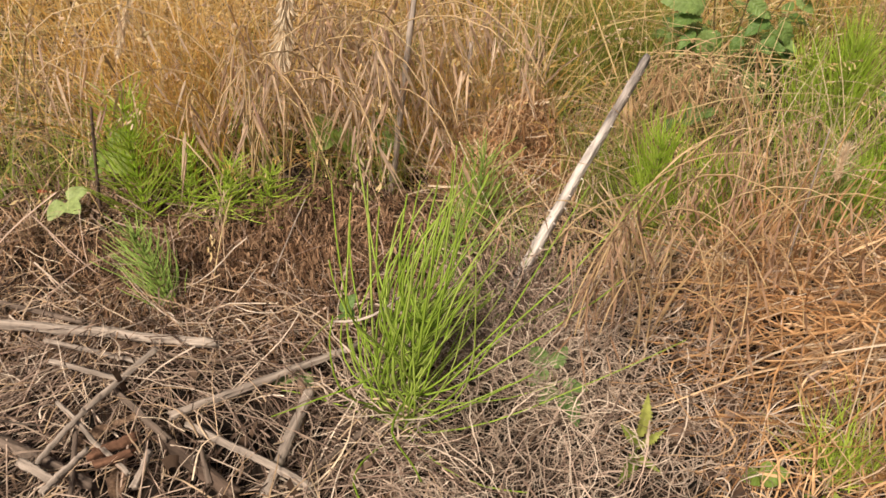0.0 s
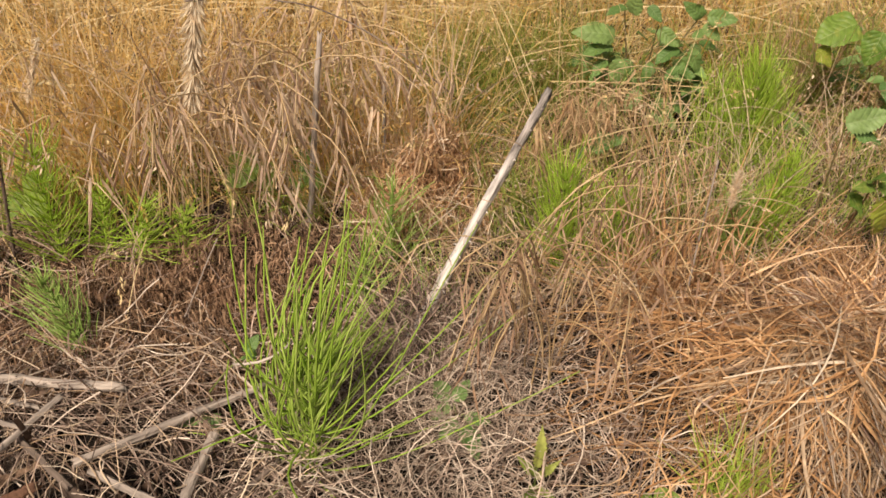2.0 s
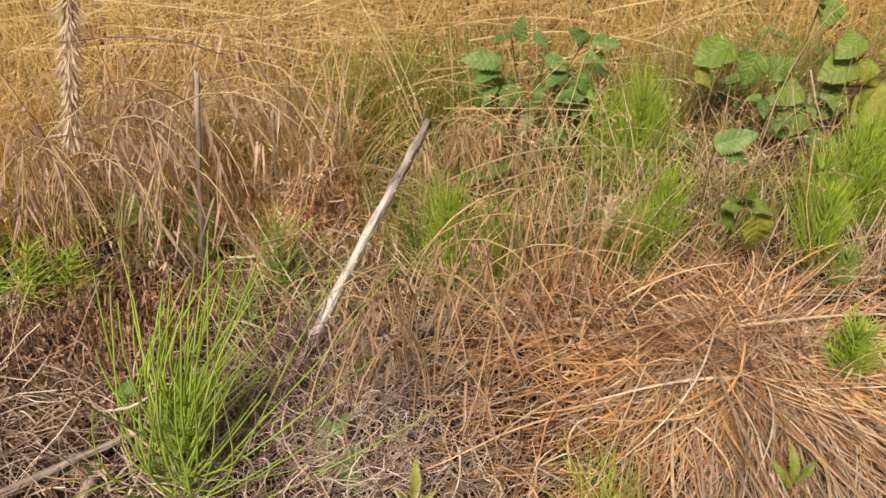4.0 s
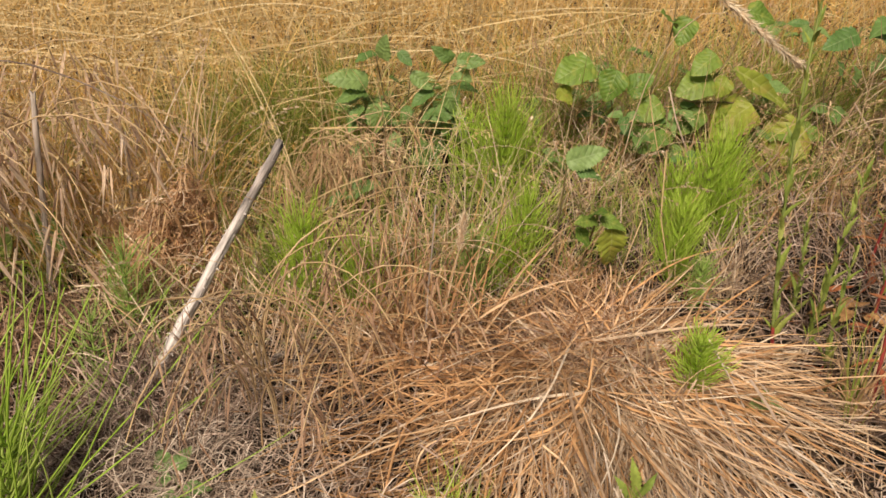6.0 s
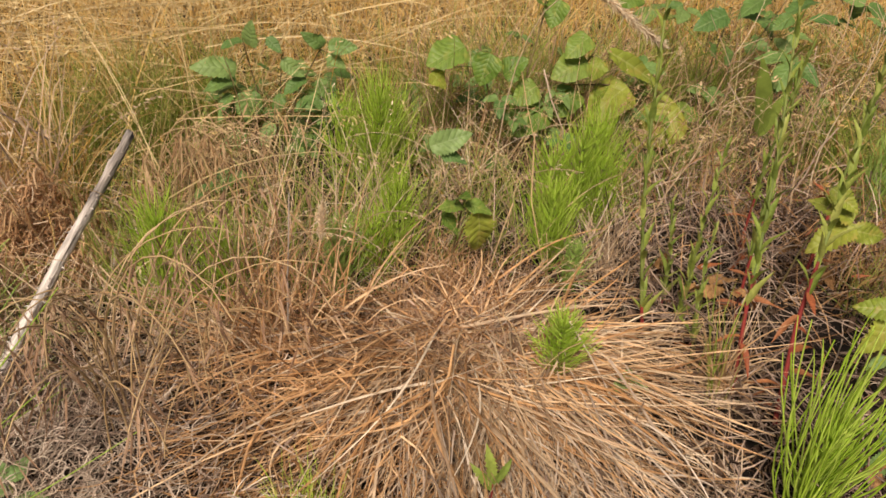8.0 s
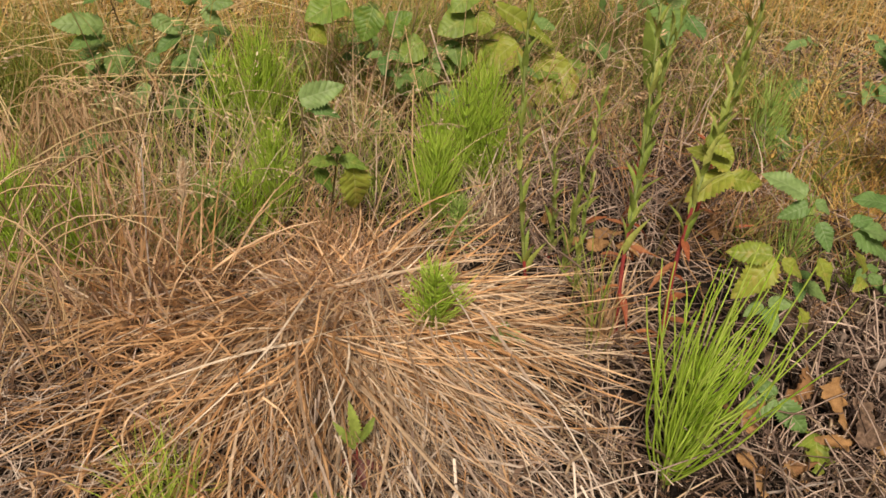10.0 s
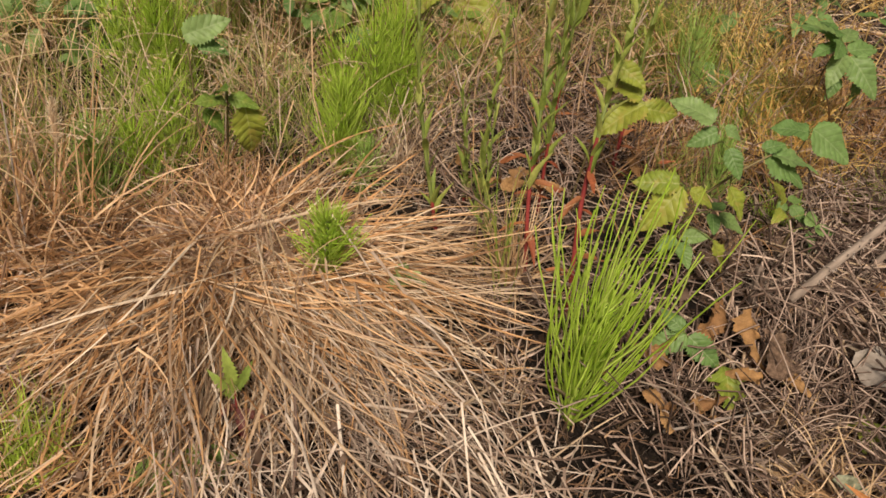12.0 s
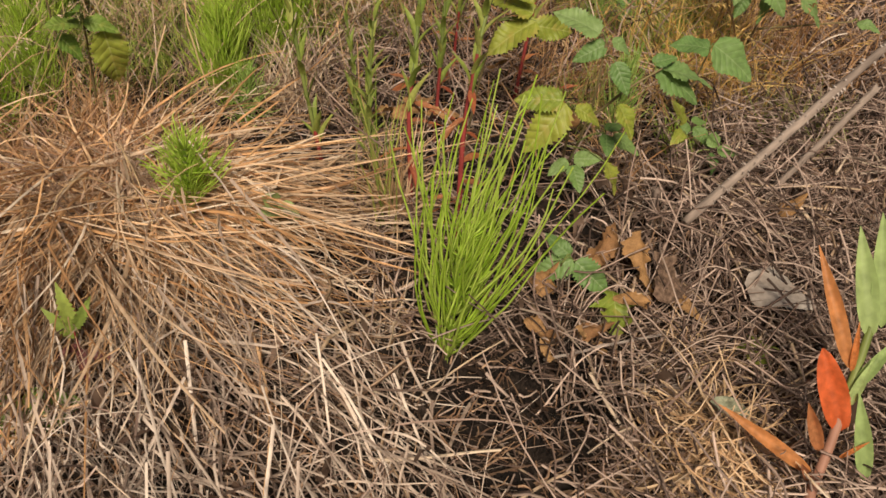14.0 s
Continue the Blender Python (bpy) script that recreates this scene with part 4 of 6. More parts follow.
# ---- horsetails ----
def horsetail(at, height, lean=(0.0, 0.0), reach=0.12, whorls=8, per=12, mat=None, rise=0.5, low=0, label="bright green horsetail with thin upright branches", spike=1.0, spread=False, first=0.03, fan=0.0, airy=0.0, fluff=0):
    """A jointed stem with whorls of long thin branches; every branch is a piece of its whorl, the finest ones stay joined."""
    mat = mat or (HORSETAIL_BRIGHT if spread else HORSETAIL)
    x, y = at
    z = float(ground_z(x, y))
    org = np.array([x, y, z])
    ob = thing("horsetail", label, "horsetail", org, "horsetails")
    u = np.linspace(0, 1, 12)
    c = np.stack([lean[0] * u ** 1.5, lean[1] * u ** 1.5, height * spike * u], -1)[None]
    b = Buf()
    tubes(b, c, taper(1, 12, [0.0019], 0.35, 1.5), 6)
    part("stem", b.mesh("stem", mat), ob)

    def branch(p, f, i, az, fine):
        top = height * rng.uniform(0.35, 1.0) * (1 - 0.15 * (i / whorls))
        length = max(0.025, top - p[2])
        th0 = rng.uniform(0.4, 1.25) * min(1.3, 0.5 + reach / height * 2.0)
        th1 = rng.uniform(-0.35, 0.6) * min(1.5, reach / height * 2.2)
        if spread:
            th0 = rng.uniform(0.65, 1.15) + 0.5 * fan
            th1 = rng.uniform(-0.1, 0.4) + fan * rng.uniform(0, 1.6)
            length = height * (1 - first) * rng.uniform(0.4, 0.72) * (1.05 - 0.6 * i / whorls)
        if airy:
            th0, th1 = th0 + 0.35 * airy * rng.uniform(0, 1), th1 + airy * rng.uniform(0.1, 1.1)
            length *= 1 - 0.3 * airy
        if low and i < 4 and rng.uniform() < low:
            th0, th1, length = rng.uniform(1.0, 1.45), rng.uniform(0.7, 1.7), height * rng.uniform(0.3, 0.7)
        line = arcs((p + org)[None], np.array([az]), np.array([th0]), np.array([th1]), np.array([length * 1.1]), 9, 0.38, 0.25) - org
        w = np.linspace(0, 1, 9)
        line += ((w ** 2)[:, None] * np.array([lean[0], lean[1], 0]) * (1 - f) * rng.uniform(0.2, 1.6))[None]
        line += (np.outer(w ** 2, rng.normal(0, 0.07, 3) * np.array([1, 1, 0.3])) + np.outer(np.sin(2 * np.pi * w), rng.normal(0, 0.012, 3)))[None] * length
        line += np.cumsum(rng.normal(0, 1, (1, 9, 3)) * np.array([0.001, 0.001, 0.0005]), 1) * w[None, :, None]
        thick = rng.uniform(0.0007, 0.0011) if spread else rng.uniform(0.0011, 0.0017)
        return line, taper(1, 9, [thick * (0.7 if fine else 1.0)], 0.55, 2)
    fine = Buf()
    for i in range(whorls):
        f = first + rise * i / whorls
        p = np.array([np.interp(f, u, c[0, :, k]) for k in range(3)])
        b = Buf()
        tubes(b, (p + np.array([[0, 0, -0.002], [0, 0, 0.0], [0, 0, 0.003]]))[None], np.array([[0.0022, 0.0028, 0.0024]]), 7)
        for j in range(fluff):
            tubes(fine, *branch(p, f, i, rng.uniform(0, 6.28), True), 3)
        node = part("whorl", b.mesh("whorl", STEM_GREEN), ob)
        for j in range(per):
            b = Buf()
            tubes(b, *branch(p, f, i, j * 2 * math.pi / per + i * 0.7 + rng.normal(0, 0.2), False), 4)
            part("branch", b.mesh("branch", mat), node)
    if fluff:
        tagged(part("branch_mass", fine.mesh("branch_mass", mat), ob), kind="stuff")
    return ob


LUSH = "lush green horsetail with many thin arching branches"
horsetail((0.063, 0.751), 0.37, (0.07, 0.06), 0.15, 9, 10, low=0.25, label=LUSH)
horsetail((0.035, 0.785), 0.33, (0.05, 0.05), 0.13, 7, 8, low=0.3, label=LUSH)
horsetail((1.136, 0.521), 0.36, (0.03, 0.0), 0.07, 9, 11, HORSETAIL_BRIGHT, label=LUSH)
horsetail((1.155, 0.535), 0.30, (0.04, 0.01), 0.09, 6, 8, HORSETAIL_BRIGHT, label=LUSH)
horsetail((-0.38, 1.256), 0.26, (0.0, 0.0), 0.08, 13, 11, rise=0.85, spread=True, airy=0.7, fluff=2)
horsetail((-0.31, 1.27), 0.16, (0.02, 0.0), 0.1, 9, 11, rise=0.85, low=0.6, spread=True, airy=1.0, fluff=2)
horsetail((-0.246, 1.244), 0.14, (0.03, 0.0), 0.11, 9, 12, rise=0.85, low=0.7, spread=True, airy=1.1, fluff=2)
horsetail((-0.17, 1.23), 0.13, (0.02, 0.0), 0.08, 8, 10, rise=0.85, low=0.7, spread=True, airy=1.1, fluff=2)
horsetail((-0.285, 1.01), 0.14, (-0.05, 0.04), 0.07, 11, 7, HORSETAIL_OLD, 0.9, fan=0.1, airy=0.4, fluff=4, label="small blue-green horsetail leaning over bare litter", spread=True)
horsetail((0.172, 1.15), 0.19, (0.01, 0.0), 0.05, 10, 6, HORSETAIL_OLD, rise=0.85, spread=True, airy=0.4, fluff=2)
horsetail((0.13, 1.05), 0.15, (0.01, 0.0), 0.05, 8, 5, HORSETAIL_OLD, rise=0.85, spread=True, airy=0.5, fluff=2)
horsetail((0.85, 1.43), 0.248, (0.0, 0.0), 0.09, 11, 13, rise=0.9, spread=True, airy=0.12, fluff=9)
horsetail((0.79, 1.46), 0.212, (0.0, 0.0), 0.07, 8, 10, rise=0.9, spread=True, airy=0.12, fluff=9)
horsetail((0.70, 1.10), 0.153, (0.0, 0.0), 0.06, 9, 11, HORSETAIL_OLD, rise=0.9, spread=True, airy=0.12, fluff=9)
horsetail((0.82, 1.19), 0.177, (0.0, 0.0), 0.07, 9, 11, rise=0.9, spread=True, airy=0.12, fluff=9)
horsetail((0.44, 1.13), 0.224, (0.0, 0.0), 0.06, 11, 9, rise=0.9, spread=True, airy=0.12, fluff=9)
horsetail((0.52, 1.10), 0.189, (0.0, 0.0), 0.06, 9, 8, rise=0.9, spread=True, airy=0.12, fluff=9)
horsetail((1.21, 1.26), 0.225, (0.0, 0.0), 0.12, 10, 11, rise=0.9, spread=True, airy=0.12, fluff=9)
horsetail((1.12, 1.23), 0.19, (-0.01, 0.0), 0.1, 9, 10, rise=0.9, spread=True, airy=0.12, fluff=9)
horsetail((1.07, 1.12), 0.177, (0.0, 0.0), 0.06, 11, 13, rise=0.9, spread=True, airy=0.12, fluff=9)
horsetail((1.08, 1.06), 0.1, (0.01, 0.0), 0.07, 8, 9, HORSETAIL_OLD, rise=0.9, low=0.4, spread=True, airy=0.12, fluff=9)
for hx, hy, hh in ((1.165, 1.22, 0.24), (1.25, 1.3, 0.22), (1.20, 1.2, 0.2), (0.88, 1.45, 0.22), (0.76, 1.13, 0.15), (1.09, 1.16, 0.17)):
    horsetail((hx, hy), hh, (0.0, 0.0), 0.08, 9, 5, rise=0.85, spread=True, airy=0.2, fluff=8)
horsetail((0.935, 0.80), 0.175, (0.004, 0.0), 0.055, 10, 15, HORSETAIL_BRIGHT, rise=0.5, fan=0.3, label="small bushy bright green horsetail tuft", spread=True, first=0.36, airy=0.25, fluff=8)
horsetail((1.62, 0.86), 0.142, (0.0, 0.0), 0.06, 9, 10, HORSETAIL_OLD, rise=0.9, spread=True)
horsetail((1.75, 1.12), 0.212, (0.0, 0.0), 0.09, 9, 10, HORSETAIL_OLD, rise=0.9, spread=True)


# ---- canes and sticks ----
def stick(name, label, p0, p1, r0, r1, mat, thorns=0, crook=0.02, k=12, bend=(0, 0, 0), category="stick", rough=1.0, thorn_mat=None):
    """A stick with fibrous ridges, splintered ends and, on a cane, thorns; built along its own z."""
    p0, p1 = Vector(p0), Vector(p1)
    if name == "fallen_branch":
        r0, r1 = 0.78 * r0, 0.78 * r1
    turn = (p1 - p0).to_track_quat("Z", "Y").to_matrix()
    ob = thing(name, label, category, p0)
    ob.matrix_basis = Matrix.Translation(p0) @ turn.to_4x4()
    ln = (p1 - p0).length
    s = 30
    u = np.linspace(0, 1, s)
    drift = np.cumsum(rng.normal(size=(s, 3)), 0) / s
    drift = drift - np.outer(1 - u, drift[0]) - np.outer(u, drift[-1])
    drift[:, 2] = 0
    c = np.outer(u, [0, 0, ln]) + crook * 0.14 * drift + np.outer(np.sin(np.pi * u), np.array(turn.transposed() @ Vector(bend)))
    wave = np.convolve(rng.normal(size=s + 4), np.ones(5) / 5, "valid")
    rad = (r0 + (r1 - r0) * u) * (1 + 0.07 * wave)
    ridge = 1 + rough * (0.09 * rng.normal(size=(1, k)) + 0.08 * rng.normal(size=(s, k)))
    ang = np.arange(k) * 2 * np.pi / k
    ring = np.stack([np.cos(ang), np.sin(ang), 0 * ang], -1)
    v = c[:, None] + ring[None] * (rad[:, None] * ridge)[..., None]
    v[0, :, 2] += rng.uniform(-1, 0.2, k) * r0 * 0.8
    v[-1, :, 2] += rng.uniform(-0.2, 1.2, k) * r1 * 1.2
    lo, hi = np.repeat(c[:1], k, 0)[None], np.repeat(c[-1:], k, 0)[None]
    v = np.concatenate([lo + 0.1 * (v[:1] - lo), v, hi + 0.15 * (v[-1:] - hi)])
    b = Buf()
    b.add(v, grid_faces(1, s + 2, k, True))
    part("shaft", b.mesh("shaft", mat), ob)
    for i in range(thorns):
        t = rng.uniform(0.08, 0.95)
        a = rng.uniform(0, 6.28)
        n = np.array([math.cos(a), math.sin(a), 0])
        q = np.array([np.interp(t, u, c[:, j]) for j in range(3)])
        r = r0 + (r1 - r0) * t
        b = Buf()
        tubes(b, np.array([q + n * r * 0.8, q + n * (r + 0.0012), q + n * (r + 0.0038) - np.array([0, 0, 0.002])])[None], np.array([[0.002, 0.001, 0.0002]]), 5)
        part("thorn", b.mesh("thorn", thorn_mat or mat), ob)
    return ob


stick("dead_cane", "bleached dead bramble cane leaning out of the grass", (0.168, 0.90, 0.041), (0.42, 1.214, 0.301), 0.0092, 0.0066, WOOD_WHITE, 40, 0.14, 12)
stick("dead_cane", "grey dead bramble cane with thorns stuck in the litter", (1.49, 0.556, 0.065), (1.76, 0.537, 0.298), 0.006, 0.0054, WOOD_CANE, 90, 0.08, 12, rough=0.35, thorn_mat=WOOD_PALE)
stick("dead_cane", "short grey broken cane beside the thorny one", (1.69, 0.607, 0.005), (1.79, 0.57, 0.185), 0.0046, 0.0042, WOOD_CANE, 14, 0.06, 10, rough=0.4)
stick("dead_cane", "short stub of dead cane in the litter", (1.50, 0.62, 0.0), (1.505, 0.63, 0.06), 0.007, 0.006, WOOD, 0, 0.02, 9)
stick("fallen_branch", "grey fallen branch half sunk in dead grass", (-0.54, 0.955, 0.035), (-0.2, 0.9, 0.039), 0.0096, 0.0088, WOOD_PALE, 0, 0.12)
stick("fallen_branch", "short pale stick lying on the twigs", (-0.33, 0.765, 0.053), (-0.262, 0.857, 0.068), 0.0052, 0.0048, WOOD_PALE, 0, 0.04)
stick("fallen_branch", "long grey stick lying in front of the horsetail", (-0.225, 0.765, 0.043), (-0.005, 0.885, 0.043), 0.0072, 0.0060, WOOD_PALE, 0, 0.12)
stick("fallen_branch", "bleached forked twig on the litter", (-0.365, 0.675, 0.053), (-0.322, 0.752, 0.068), 0.0044, 0.0040, WOOD_PALE, 0, 0.05)
stick("fallen_branch", "brown stick lying among twigs", (-0.318, 0.822, 0.043), (-0.22, 0.722, 0.048), 0.0052, 0.0056, WOOD, 0, 0.06)
stick("fallen_branch", "thin bleached twig with a knot", (-0.366, 0.78, 0.053), (-0.25, 0.665, 0.058), 0.0036, 0.0034, WOOD_PALE, 0, 0.1)
stick("fallen_branch", "thick dark branch with peeling bark", (-0.232, 0.738, 0.038), (-0.13, 0.648, 0.038), 0.0108, 0.0120, WOOD_DARK, 0, 0.06, 11)
stick("fallen_branch", "long pale stick with a broken end", (-0.203, 0.75, 0.043), (-0.045, 0.652, 0.043), 0.0060, 0.0068, WOOD_PALE, 0, 0.08)
stick("fallen_branch", "pale stick with a cut end", (-0.058, 0.8, 0.045), (-0.096, 0.65, 0.035), 0.0084, 0.0072, WOOD_PALE, 0, 0.06)
stick("fallen_branch", "grey weathered branch in the heap of twigs", (-0.42, 0.738, 0.033), (-0.3, 0.672, 0.033), 0.0104, 0.0096, WOOD, 0, 0.06)
stick("fallen_branch", "grey stick below the horsetail", (-0.062, 0.665, 0.033), (0.025, 0.752, 0.038), 0.0056, 0.0048, WOOD, 0, 0.06)
stick("fallen_branch", "thin grey branch flat on the litter", (-0.43, 0.915, 0.035), (-0.29, 0.866, 0.037), 0.0048, 0.0040, WOOD_PALE, 0, 0.06)
stick("fallen_branch", "thin dry branch on the brown chaff", (-0.53, 1, 0.035), (-0.39, 0.95, 0.037), 0.0048, 0.0048, WOOD, 0, 0.06)
stick("fallen_branch", "short grey stick under the nodding brome", (0.285, 0.985, 0.048), (0.4, 1.03, 0.053), 0.0056, 0.0048, WOOD_PALE, 0, 0.05)
stick("fallen_branch", "grey stick half hidden beside the tussock", (1.04, 0.79, 0.026), (1.17, 0.76, 0.028), 0.0064, 0.0056, WOOD_DARK, 0, 0.05)
stick("fallen_branch", "split reddish piece of rotten wood", (-0.304, 0.699, 0.05), (-0.255, 0.718, 0.06), 0.009, 0.0081, WOOD_ROT, 0, 0.06, 9)
stick("fallen_branch", "thin split sliver of rotten wood", (-0.288, 0.677, 0.06), (-0.248, 0.685, 0.07), 0.006, 0.0054, WOOD_ROT, 0, 0.06, 9)
stick("fallen_branch", "short weathered stick end in the twigs", (-0.377, 0.689, 0.05), (-0.328, 0.655, 0.06), 0.008, 0.0072, WOOD_PALE, 0, 0.06, 9)
stick("fallen_branch", "pale broken stick across the bark", (-0.33, 0.631, 0.07), (-0.295, 0.679, 0.08), 0.0055, 0.0049, WOOD_PALE, 0, 0.06, 9)
stick("fallen_branch", "grey stick sunk in the litter", (-0.242, 0.652, 0.05), (-0.233, 0.693, 0.06), 0.006, 0.0054, WOOD_PALE, 0, 0.06, 9)
stick("fallen_branch", "grey twig on the flattened straw", (-0.4, 0.858, 0.05), (-0.295, 0.812, 0.06), 0.005, 0.0045, WOOD_PALE, 0, 0.06, 9)
stick("fallen_branch", "small cut twig in the litter", (-0.31, 0.64, 0.043), (-0.33, 0.735, 0.053), 0.0040, 0.0036, WOOD, 0, 0.05)
stick("fallen_branch", "small brown twig in the litter", (-0.16, 0.66, 0.043), (-0.175, 0.7, 0.053), 0.0048, 0.0040, WOOD, 0, 0.03)
stick("fallen_branch", "pale twig crossing bare soil", (1.22, 0.455, 0.030), (1.36, 0.43, 0.033), 0.0024, 0.0020, WOOD_PALE, 0, 0.06)
stick("fallen_branch", "grey twig lying in front of the horsetail", (1.26, 0.4, 0.030), (1.33, 0.36, 0.030), 0.0028, 0.0024, WOOD, 0, 0.03)
stick("dead_twig", "slender dark dead stem standing in brome", (0.03, 1.30, 0.0), (0.08, 1.29, 0.377), 0.0065, 0.0045, WOOD_PALE, 0, 0.06, 7)
stick("dead_twig", "thin arching dead bramble shoot", (-0.12, 1.33, 0.42), (0.30, 1.42, 0.2), 0.0014, 0.0014, WOOD, 0, 0.15, 6, (0, 0, 0.07))
stick("dead_twig", "grey stub of a dead stem", (0.165, 1.42, 0.0), (0.175, 1.43, 0.24), 0.0045, 0.0035, WOOD_PALE, 0, 0.06, 7)
stick("dead_twig", "bent bleached dead twig caught in the horsetail", (-0.02, 0.80, 0.16), (0.06, 0.79, 0.205), 0.0016, 0.0012, WOOD_PALE, 0, 0.05, 6, (0, 0, -0.012))
stick("dead_twig", "thin straw-coloured dead stem leaning alone", (-0.16, 1.03, 0.0), (-0.09, 1.13, 0.12), 0.0011, 0.0009, WOOD_PALE, 0, 0.03, 6)
stick("dead_twig", "dark knobbly dead dock stem beside the horsetail", (-0.448, 1.221, 0.0), (-0.404, 1.2, 0.24), 0.0034, 0.0022, WOOD_DARK, 40, 0.05, 7)
stick("dead_twig", "thin white dead stem standing among grass", (0.60, 0.98, 0.1), (0.615, 1.0, 0.3), 0.0014, 0.001, WOOD_PALE, 0, 0.04, 6)


# ---- leaves ----
def leaf_mesh(name, mat, rows, half, teeth=0.0, fold=0.25, droop=0.3, pleat=0.0, cols=5, wave=0.0, thick=0.008):
    """A leaf one metre long from its stalk along +y, looking up; scaled where it is used."""
    u = np.linspace(0, 1, rows)[:, None]
    v = np.linspace(-1, 1, cols)[None, :]
    w = half(u) * np.ones_like(v)
    if teeth:
        saw = np.where(np.arange(rows)[:, None] % 2 == 1, 1 + teeth, 1 - teeth * 0.4)
        w = np.where(np.abs(v) > 0.99, w * saw, w)
    x, y = v * w, u - teeth * 0.35 * np.abs(v) ** 3 * (np.arange(rows)[:, None] % 2) * 0.2 + 0 * v
    z = fold * np.abs(x) - droop * u ** 2 - fold * 0.8 * x ** 2 * 2 + pleat * np.cos(u * math.pi * 11 - np.abs(v) * 4) * np.abs(v) * w * 2
    z = z + wave * np.sin(u * 9 + v * 2.0) * np.abs(v) * w
    top = np.stack([x, y + 0 * z, z], -1)
    b = Buf()
    b.add(top, grid_faces(1, rows, cols, False))
    return b.mesh(name, mat)


def ovate(u):
    return 0.62 * np.clip(u, 0, 1) ** 0.44 * np.clip(1 - u, 0, 1) ** 0.84 + 0.002


def lance(u):
    return 0.1 * np.sin(np.pi * np.clip(u, 0, 1) ** 0.7) ** 0.9 + 0.004


def broad(u):
    return 0.9 * np.clip(u, 0, 1) ** 0.36 * np.clip(1 - u, 0, 1) ** 0.8 + 0.002


def lobed(u):
    return (0.36 + 0.16 * np.cos(u * 19)) * np.sin(np.pi * np.clip(u, 0, 1) ** 0.7) ** 0.6 + 0.01


BRAMBLE = [leaf_mesh("leaflet", LEAF, 25, ovate, 0.15, f, d, 0.028, 9, w) for f, d, w in ((0.25, 0.2, 0.15), (0.1, 0.4, 0.25), (0.35, 0.1, 0.1))]
FRESH_LEAF = [leaf_mesh("leaflet", LEAF_FRESH, 27, ovate, 0.16, f, d, 0.034, 9, w) for f, d, w in ((0.3, 0.25, 0.18), (0.15, 0.42, 0.25))]
FRESH_BROAD = [leaf_mesh("leaflet", LEAF_FRESH, 27, lambda u: 0.85 * broad(u), 0.07, 0.15, 0.25, 0.012, 7, 0.2)]
BRAMBLE_YELLOW = [leaf_mesh("leaflet", LEAF_YELLOW, 25, ovate, 0.18, f, d, 0.034, 9, 0.25) for f, d in ((0.3, 0.3), (0.15, 0.5))]
ROUND = [leaf_mesh("leaflet", LEAF_LIGHT, 27, broad, 0.04, f, d, 0.02, 7, 0.2) for f, d in ((0.2, 0.2), (0.1, 0.35))]
BRAMBLE_LIGHT = [leaf_mesh("leaflet", LEAF_LIGHT, 25, ovate, 0.14, f, 0.3, 0.02, 7, 0.25) for f in (0.3, 0.15)]
NARROW_YELLOW = [leaf_mesh("leaflet", LEAF_YELLOW, 27, lambda u: 0.3 * ovate(u) ** 0.8, 0.08, 0.2, 0.15, 0.02, 7, 0.3)]
SMOOTH = [leaf_mesh("leaflet", HERB_PALE, 15, lambda u: 0.8 * broad(u), 0.0, 0.2, 0.2, 0.0, 7, 0.15)]
ROUND_YELLOW = [leaf_mesh("leaflet", LEAF_YELLOW, 27, broad, 0.05, 0.15, 0.3, 0.02, 7, 0.22)]
LANCE = [leaf_mesh("leaf", HERB_LEAF, 9, lance, 0, 0.5, d, 0, 5, 0.15) for d in (0.1, 0.35)]
LANCE_RED = [leaf_mesh("leaf", LEAF_RUSSET, 9, lance, 0, 0.6, d, 0, 5, 0.3) for d in (-0.1, 0.5)]
DEAD = [leaf_mesh("dead_leaf", LEAF_DEAD, 23, lambda u: 0.75 * ovate(u), 0.12, f, d, 0.12, 7, 0.5) for f, d in ((0.9, 0.5), (-0.9, -0.4))]


def facing(base, tip, up):
    """The pose that lays a leaf's +y from base to tip and turns its face to up, scaled to that length."""
    base, tip = Vector(base), Vector(tip)
    y = tip - base
    ln = y.length
    y.normalize()
    z = Vector(up)
    z = (z - z.dot(y) * y)
    z = z.normalized() if z.length > 1e-4 else y.orthogonal().normalized()
    x = y.cross(z)
    m = Matrix((x, y, z)).transposed().to_4x4()
    return Matrix.Translation(base) @ m @ Matrix.Diagonal((ln, ln, ln, 1))


def stalk_line(name, pts, r0, r1, mat, parent, org, k=5, label=""):
    c = np.asarray(pts, float) - org
    u, t = np.linspace(0, 1, len(c)), np.linspace(0, 1, max(8, len(c) * 3))
    fine = np.stack([np.interp(t, u, c[:, j]) for j in range(3)], -1)
    for _ in range(3):
        fine[1:-1] = (fine[:-2] + fine[1:-1] * 2 + fine[2:]) / 4
    b = Buf()
    tubes(b, fine[None], (r0 + (r1 - r0) * t)[None], k)
    return part(name, b.mesh(name, mat), parent, label)


def leaf_at(name, meshes, base, tip, up, parent, org, label=""):
    ob = part(name, meshes[int(rng.integers(len(meshes)))], parent, label)
    ob.matrix_basis = facing(Vector(base) - Vector(org), Vector(tip) - Vector(org), up)
    return ob


